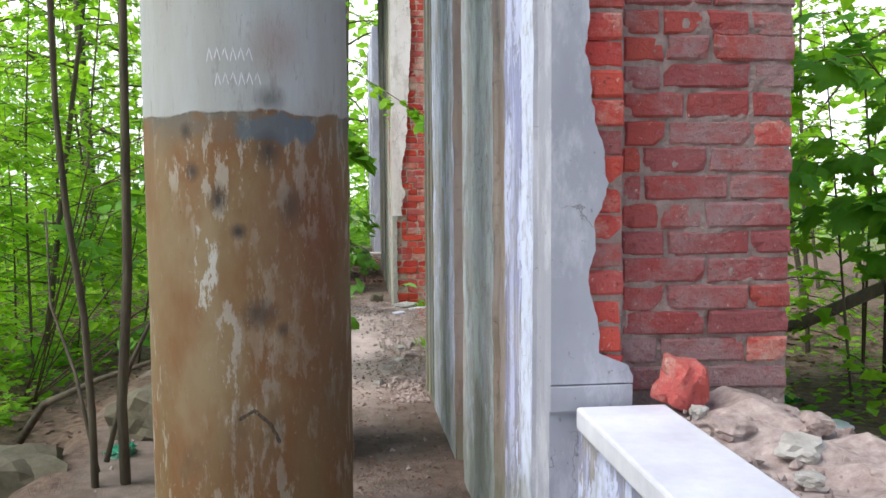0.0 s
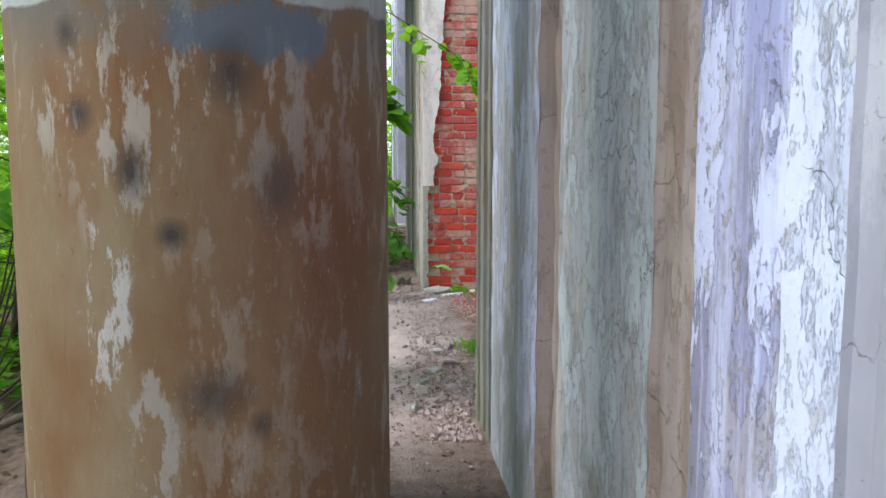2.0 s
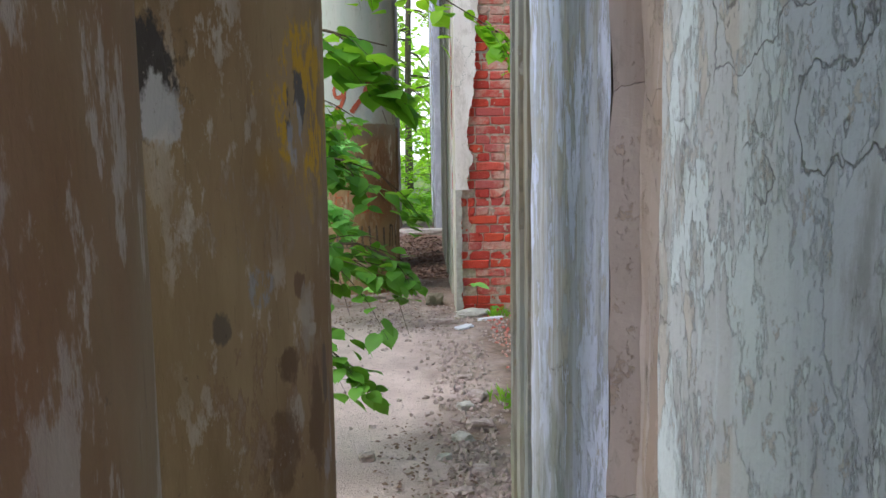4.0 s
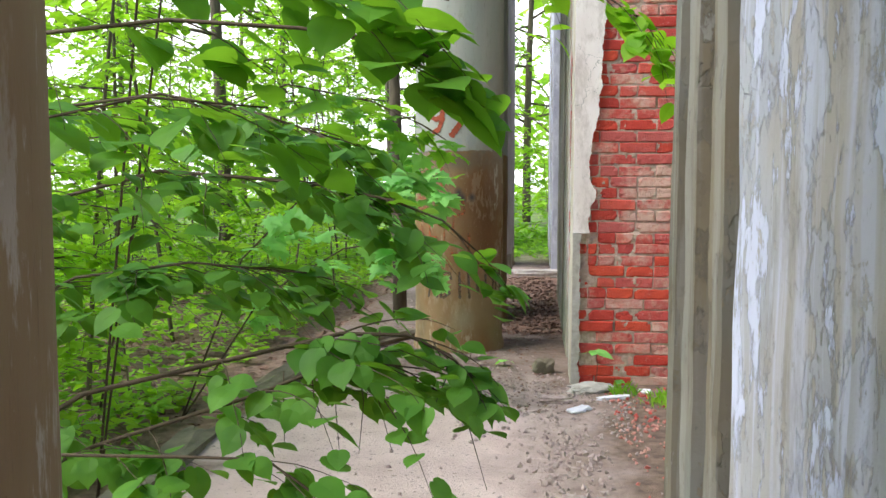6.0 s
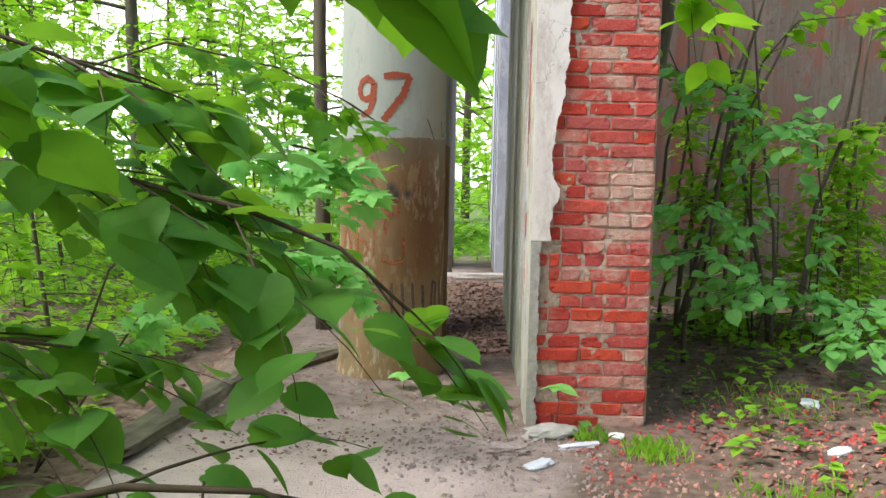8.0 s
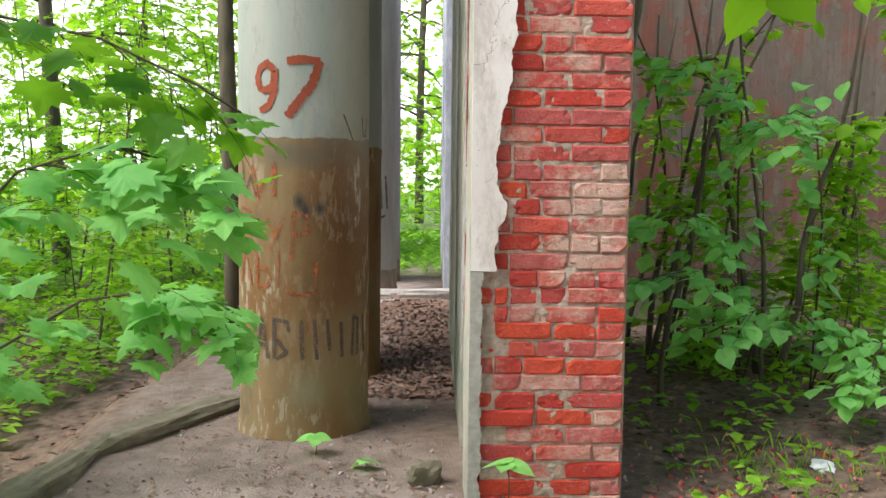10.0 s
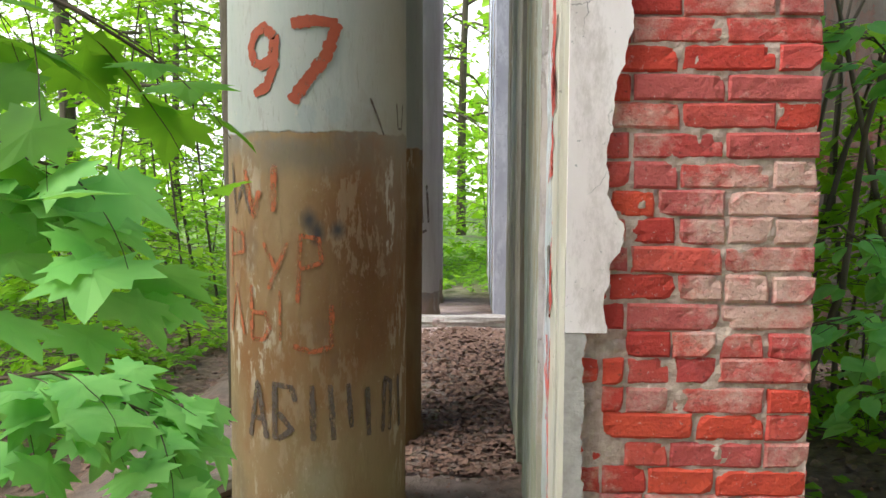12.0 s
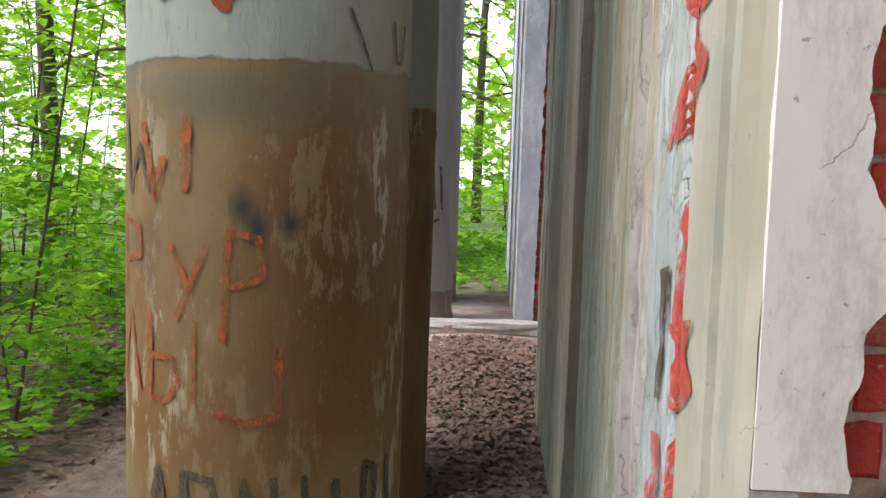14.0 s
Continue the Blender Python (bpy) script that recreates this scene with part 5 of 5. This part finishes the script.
for i in range(2200):
    q = rng.random()
    x, y = (rng.gauss(0.45, 0.11), 5.6 + 3.6 * rng.random() ** 1.6) if q < 0.5 else ((rng.uniform(-0.2, 0.9), rng.gauss(10.0, 0.5)) if q < 0.75 else (rng.uniform(-1.3, 1.3), rng.uniform(2.5, 17)))
    if FACE - 0.02 < x < BACK and (2.2 < y < 6.1 or 10.3 < y < 14.2):
        continue
    s = rng.uniform(0.004, 0.02) * (1.3 if q < 0.5 else 1)
    m = Matrix.Translation((x, y, ground_z(x, y) + s * 0.2)) @ Euler((rng.uniform(0, 6), rng.uniform(0, 6), rng.uniform(0, 6))).to_matrix().to_4x4()
    pb.add([tuple(m @ Vector(p)) for p in ((s, 0, 0), (-s, 0.2 * s, 0), (0, s, 0.1 * s), (0, -s, 0), (0.1 * s, 0, 0.7 * s), (0, 0, -0.7 * s))],
           [(0, 2, 4), (2, 1, 4), (1, 3, 4), (3, 0, 4), (2, 0, 5), (1, 2, 5), (3, 1, 5), (0, 3, 5)])
tagged(pb.ob("gravel", M_RUBBLE), "small plaster crumbs and gravel strewn on the floor", "gravel", kind="stuff")

cb = Build()
for i in range(1700):
    x, y = rng.uniform(0.75, 3.0), rng.gauss(9.9, 0.8)
    if x < BACK + 0.02 and y > 10.3:
        continue
    q = rng.uniform(0.004, 0.02)
    m = Matrix.Translation((x, y, ground_z(x, y) + q * 0.3)) @ Euler((rng.uniform(0, 6), rng.uniform(0, 6), rng.uniform(0, 6))).to_matrix().to_4x4()
    cb.add([tuple(m @ Vector(p)) for p in ((q, 0, 0), (-q, 0.2 * q, 0), (0, q, 0.1 * q), (0, -q, 0), (0.1 * q, 0, 0.7 * q), (0, 0, -0.7 * q))],
           [(0, 2, 4), (2, 1, 4), (1, 3, 4), (3, 0, 4), (2, 0, 5), (1, 2, 5), (3, 1, 5), (0, 3, 5)])
tagged(cb.ob("brick_crumbs", M_BRICK), "red brick crumbs strewn on the earth", "rubble", kind="stuff")


def seedling(x, y, h, size, seed):
    """A young plant with a few broad leaves."""
    r = random.Random(seed)
    st, lv = Build(), Build()
    z = ground_z(x, y)
    st.tube([(x, y, z - 0.02), (x + 0.01, y, z + h * 0.6), (x, y - 0.01, z + h)], 0.003, 0.002, 5)
    for i in range(4):
        rot_leaf(lv, ROUND[0], ROUND[1], (x, y - 0.01, z + h), size * r.uniform(0.8, 1.2), 1.57 * i + r.uniform(-0.4, 0.4), r.uniform(-0.5, 0.1), r.uniform(-0.3, 0.3))
    base = new("seedling")
    tagged(base, "small green seedling with broad leaves", "plant", "seedlings")
    st.ob("stem", M_TWIG, True, base)
    lv.ob("foliage", M_MAPLE, False, base)


seedling(0.70, 10.28, 0.26, 0.11, 1)
seedling(-0.22, 11.15, 0.10, 0.09, 2)
seedling(0.05, 10.95, 0.05, 0.08, 3)
seedling(0.86, 10.30, 0.06, 0.05, 4)

# litter left by visitors
def crumpled(name, mat, x, y, size, seed, label):
    o = new(name, rock_mesh(name, mat, size, seed, 3))
    o.matrix_world = pose(x, y, ground_z(x, y) + size[2] * 0.35, 0, 0, seed * 37)
    tagged(o, label, "litter", "scraps of litter")


crumpled("paper_scrap", M_WHITE, 2.12, 9.95, (0.16, 0.07, 0.03), 1, "crumpled white paper scrap on the earth")
crumpled("paper_scrap", M_WHITE, 2.32, 10.9, (0.12, 0.10, 0.05), 2, "crumpled white paper scrap on the earth")
crumpled("plastic_bag", M_WHITE, 3.3, 13.2, (0.20, 0.10, 0.18), 3, "crumpled white plastic bag under the bushes")
crumpled("paper_scrap", M_WHITE, 1.02, 10.2, (0.08, 0.05, 0.03), 4, "crumpled white paper scrap on the earth")
crumpled("plastic_bag", M_WHITE, 2.60, 4.5, (0.22, 0.16, 0.08), 5, "crumpled white plastic bag under the bushes")
crumpled("red_scrap", M_REDP, 2.55, 4.32, (0.05, 0.05, 0.04), 6, "red plastic scrap on the earth")
crumpled("plastic_scrap", M_GREENB, -1.2, 4.75, (0.16, 0.12, 0.06), 7, "green plastic scrap among the stones")
b = Build()
n = 20
for z, r in ((0, 0.030), (0.005, 0.036), (0.17, 0.036), (0.21, 0.022), (0.24, 0.013), (0.29, 0.013), (0.295, 0.010)):
    b.v += [(r * math.cos(6.2832 * i / n), r * math.sin(6.2832 * i / n), z) for i in range(n)]
b.f = [(j * n + i, j * n + (i + 1) % n, (j + 1) * n + (i + 1) % n, (j + 1) * n + i) for j in range(6) for i in range(n)] + [tuple(range(n - 1, -1, -1)), tuple(range(6 * n, 7 * n))]
o = b.ob("bottle", M_BOTTLE, True)
o.matrix_world = pose(2.55, 5.2, ground_z(2.55, 5.2) + 0.05, 82, 10, 30)
tagged(o, "green glass bottle lying on leaf litter", "bottle")

# ---- bricks ----
def brick_mesh(length, seed, h=0.0705, d=0.11):
    """A hand-made brick: worn arrises, knocked corners and a face that is not flat."""
    rng = random.Random(seed)
    nx = max(3, int(round(length / 0.035)))
    xs = [-0.5, -0.5 + 0.006 / length] + [-0.5 + i / nx for i in range(1, nx)] + [0.5 - 0.006 / length, 0.5]
    zs = [-0.5, -0.40, 0.0, 0.40, 0.5]
    off = Vector((rng.uniform(0, 90), rng.uniform(0, 90), 0))
    chips = [(rng.choice((-0.5, 0.5)), rng.choice((-0.5, 0.5)), rng.uniform(0.010, 0.024)) for i in range(rng.choice((0, 1, 1, 2)))]
    b = Build()
    for z in zs:
        for x in xs:
            edge = (abs(z) == 0.5) or (abs(x) == 0.5)
            p = Vector((x * length, 0.0, z * h))
            p.y = -d / 2 + (0.007 if edge else 0.0) + 0.0045 * noise.noise(Vector((p.x * 28, p.z * 28, 3)) + off)
            for cx, cz, cr in chips:
                q = math.hypot(p.x - cx * length, p.z - cz * h)
                p.y += max(0.0, 1 - q / cr) * 0.022
            if edge:
                p.x += 0.0035 * noise.noise(Vector((p.z * 40, 7, p.x * 30)) + off)
                p.z += 0.0045 * noise.noise(Vector((p.x * 30, 1, p.z * 9)) + off)
            b.v.append(tuple(p))
    m = len(xs)
    for j in range(len(zs) - 1):
        for i in range(m - 1):
            b.f.append((j * m + i, j * m + i + 1, (j + 1) * m + i + 1, (j + 1) * m + i))
    ring = list(range(m)) + [j * m + m - 1 for j in range(1, len(zs))] + list(range((len(zs) - 1) * m + m - 2, (len(zs) - 1) * m - 1, -1)) + [j * m for j in range(len(zs) - 2, 0, -1)]
    n = len(b.v)
    b.v += [(b.v[i][0], d / 2, b.v[i][2]) for i in ring]
    r = len(ring)
    b.f += [(ring[(i + 1) % r], ring[i], n + i, n + (i + 1) % r) for i in range(r)]
    b.f.append(tuple(n + r - 1 - i for i in range(r)))
    return b


BRICKS = {}
SIZES = {"S": 0.252, "H": 0.122, "T": 0.185, "Q": 0.062}
for mat in (M_BRICK, M_BRICK_ORANGE, M_BRICK_DIRTY):
    for kind, ln in SIZES.items():
        BRICKS[(mat.name, kind)] = [brick_mesh(ln - 0.004, 500 + 31 * s + int(ln * 1000)).mesh("brick", mat) for s in range(8)]

PITCH = 0.0768
# courses from the bottom up, each read from its outer corner inwards
BOND = ("SSHQ", "HSST", "SSH", "HSSH", "SSH", "HSST", "SHTH", "TSHH", "STHH", "HSHH", "HTSQ", "HSHQ", "SHHQ", "HHHHQ", "SSQ", "HHHT", "SSQ", "HHHHQ", "STHQ", "HSH")


def brick_face(parent, mats, x0, x1, y, z0, courses, seed, setback=None):
    """Courses of stretchers and headers on a pier's end; y is the outer face."""
    rng = random.Random(seed)
    for c in range(courses):
        z = z0 + PITCH * (c + 0.5)
        x = x1 + rng.uniform(-0.006, 0.004)
        sag = rng.uniform(-0.003, 0.003)
        for kind in BOND[c % len(BOND)] + "SH":
            ln = SIZES[kind] * rng.uniform(0.96, 1.03)
            if x - ln < x0:
                ln = x - x0
                if ln < 0.035:
                    break
            kind = min(SIZES, key=lambda q: abs(SIZES[q] - ln))
            cx = x - ln / 2
            mat = mats(cx, z, rng)
            back = setback(cx, z) if setback else 0.0
            if mat:
                o = new("brick", rng.choice(BRICKS[(mat.name, kind)]))
                o.parent = parent
                o.matrix_basis = pose(cx, y + 0.055 + back + rng.uniform(-0.004, 0.004), z + sag + rng.uniform(-0.003, 0.003), rng.uniform(-1.5, 1.5), rng.uniform(-1.0, 1.0), rng.uniform(-1.5, 1.5)) @ Matrix.Diagonal((ln / SIZES[kind], 1, rng.uniform(0.94, 1.04), 1))
            x -= ln + rng.uniform(0.002, 0.010)
            if x < x0 + 0.02:
                break


def mortar_bed(parent, mat, x0, x1, y, z0, z1, seed, lumpy=0.009):
    """Mortar behind and between the bricks: sunk in the joints, here and there squeezed out over the faces."""
    b = Build()
    nx, nz = int((x1 - x0) / 0.012), int((z1 - z0) / 0.0125)
    for j in range(nz + 1):
        for i in range(nx + 1):
            x, z = x0 + (x1 - x0) * i / nx, z0 + (z1 - z0) * j / nz
            p = Vector((x, seed, z))
            w = lumpy * (0.9 * noise.noise(p * 5) + 0.9 * noise.noise(p * 16) + 0.7 * noise.noise(p * 42))
            hole = noise.noise(Vector((x * 11, seed + 4, z * 17)))
            b.v.append((x, y - w + (0.05 * (hole - 0.42) if hole > 0.42 else 0.0), z))
    m = nx + 1
    b.f = [(j * m + i, j * m + i + 1, (j + 1) * m + i + 1, (j + 1) * m + i) for j in range(nz) for i in range(nx)]
    n = len(b.v)
    b.v += [(x0, y + 0.09, z0), (x1, y + 0.09, z0), (x1, y + 0.09, z1), (x0, y + 0.09, z1)]
    right = [j * m + nx for j in range(nz + 1)]
    b.f += [tuple(right[::-1]) + (n + 1, n + 2)]
    b.ob("mortar", mat, False, parent)


rag = random.Random(3)


def second_mats(x, z, rng):
    if x < 0.70 and z < 1.06:
        return None if rng.random() < 0.2 else M_BRICK_ORANGE
    if z < 0.9:
        return M_BRICK_ORANGE if rng.random() < 0.35 else M_BRICK
    return M_BRICK_ORANGE if rng.random() < (0.5 if x < 0.80 else 0.08) else M_BRICK


brick_face(pier_2, second_mats, 0.575, 1.215, 10.428, -0.02, 58, 5, lambda x, z: rag.choice((-0.008, 0.0, 0.02)) if x < 0.70 and z < 1.06 else 0.0)
mortar_bed(pier_2, M_MORTAR, FACE + 0.062, 1.205, 10.4375, -0.1, 4.48, 1.0)
brick_face(pier_1, lambda x, z, rng: M_BRICK_DIRTY if rng.random() < 0.25 else M_BRICK, 0.605, 0.745, 2.318, 0.87, 46, 6, lambda x, z: rag.choice((0.0, 0.004, 0.010)))
brick_face(pier_1, lambda x, z, rng: M_BRICK if x > 1.16 and rng.random() < 0.3 else M_BRICK_DIRTY, 0.765, 1.265, 2.40, 0.82, 46, 7)
mortar_bed(pier_1, M_MORTAR_GREY, FACE + 0.062, 0.742, 2.332, 0.7, 4.48, 2.0, 0.005)
mortar_bed(pier_1, M_MORTAR_GREY, 0.742, 1.255, 2.4085, 0.7, 4.48, 3.0, 0.009)
mortar_bed(pier_3, M_MORTAR, FACE + 0.062, 1.24, 17.385, -0.1, 4.48, 4.0)
brick_face(pier_3, lambda x, z, rng: M_BRICK, 0.70, 1.25, 17.375, -0.03, 30, 8)
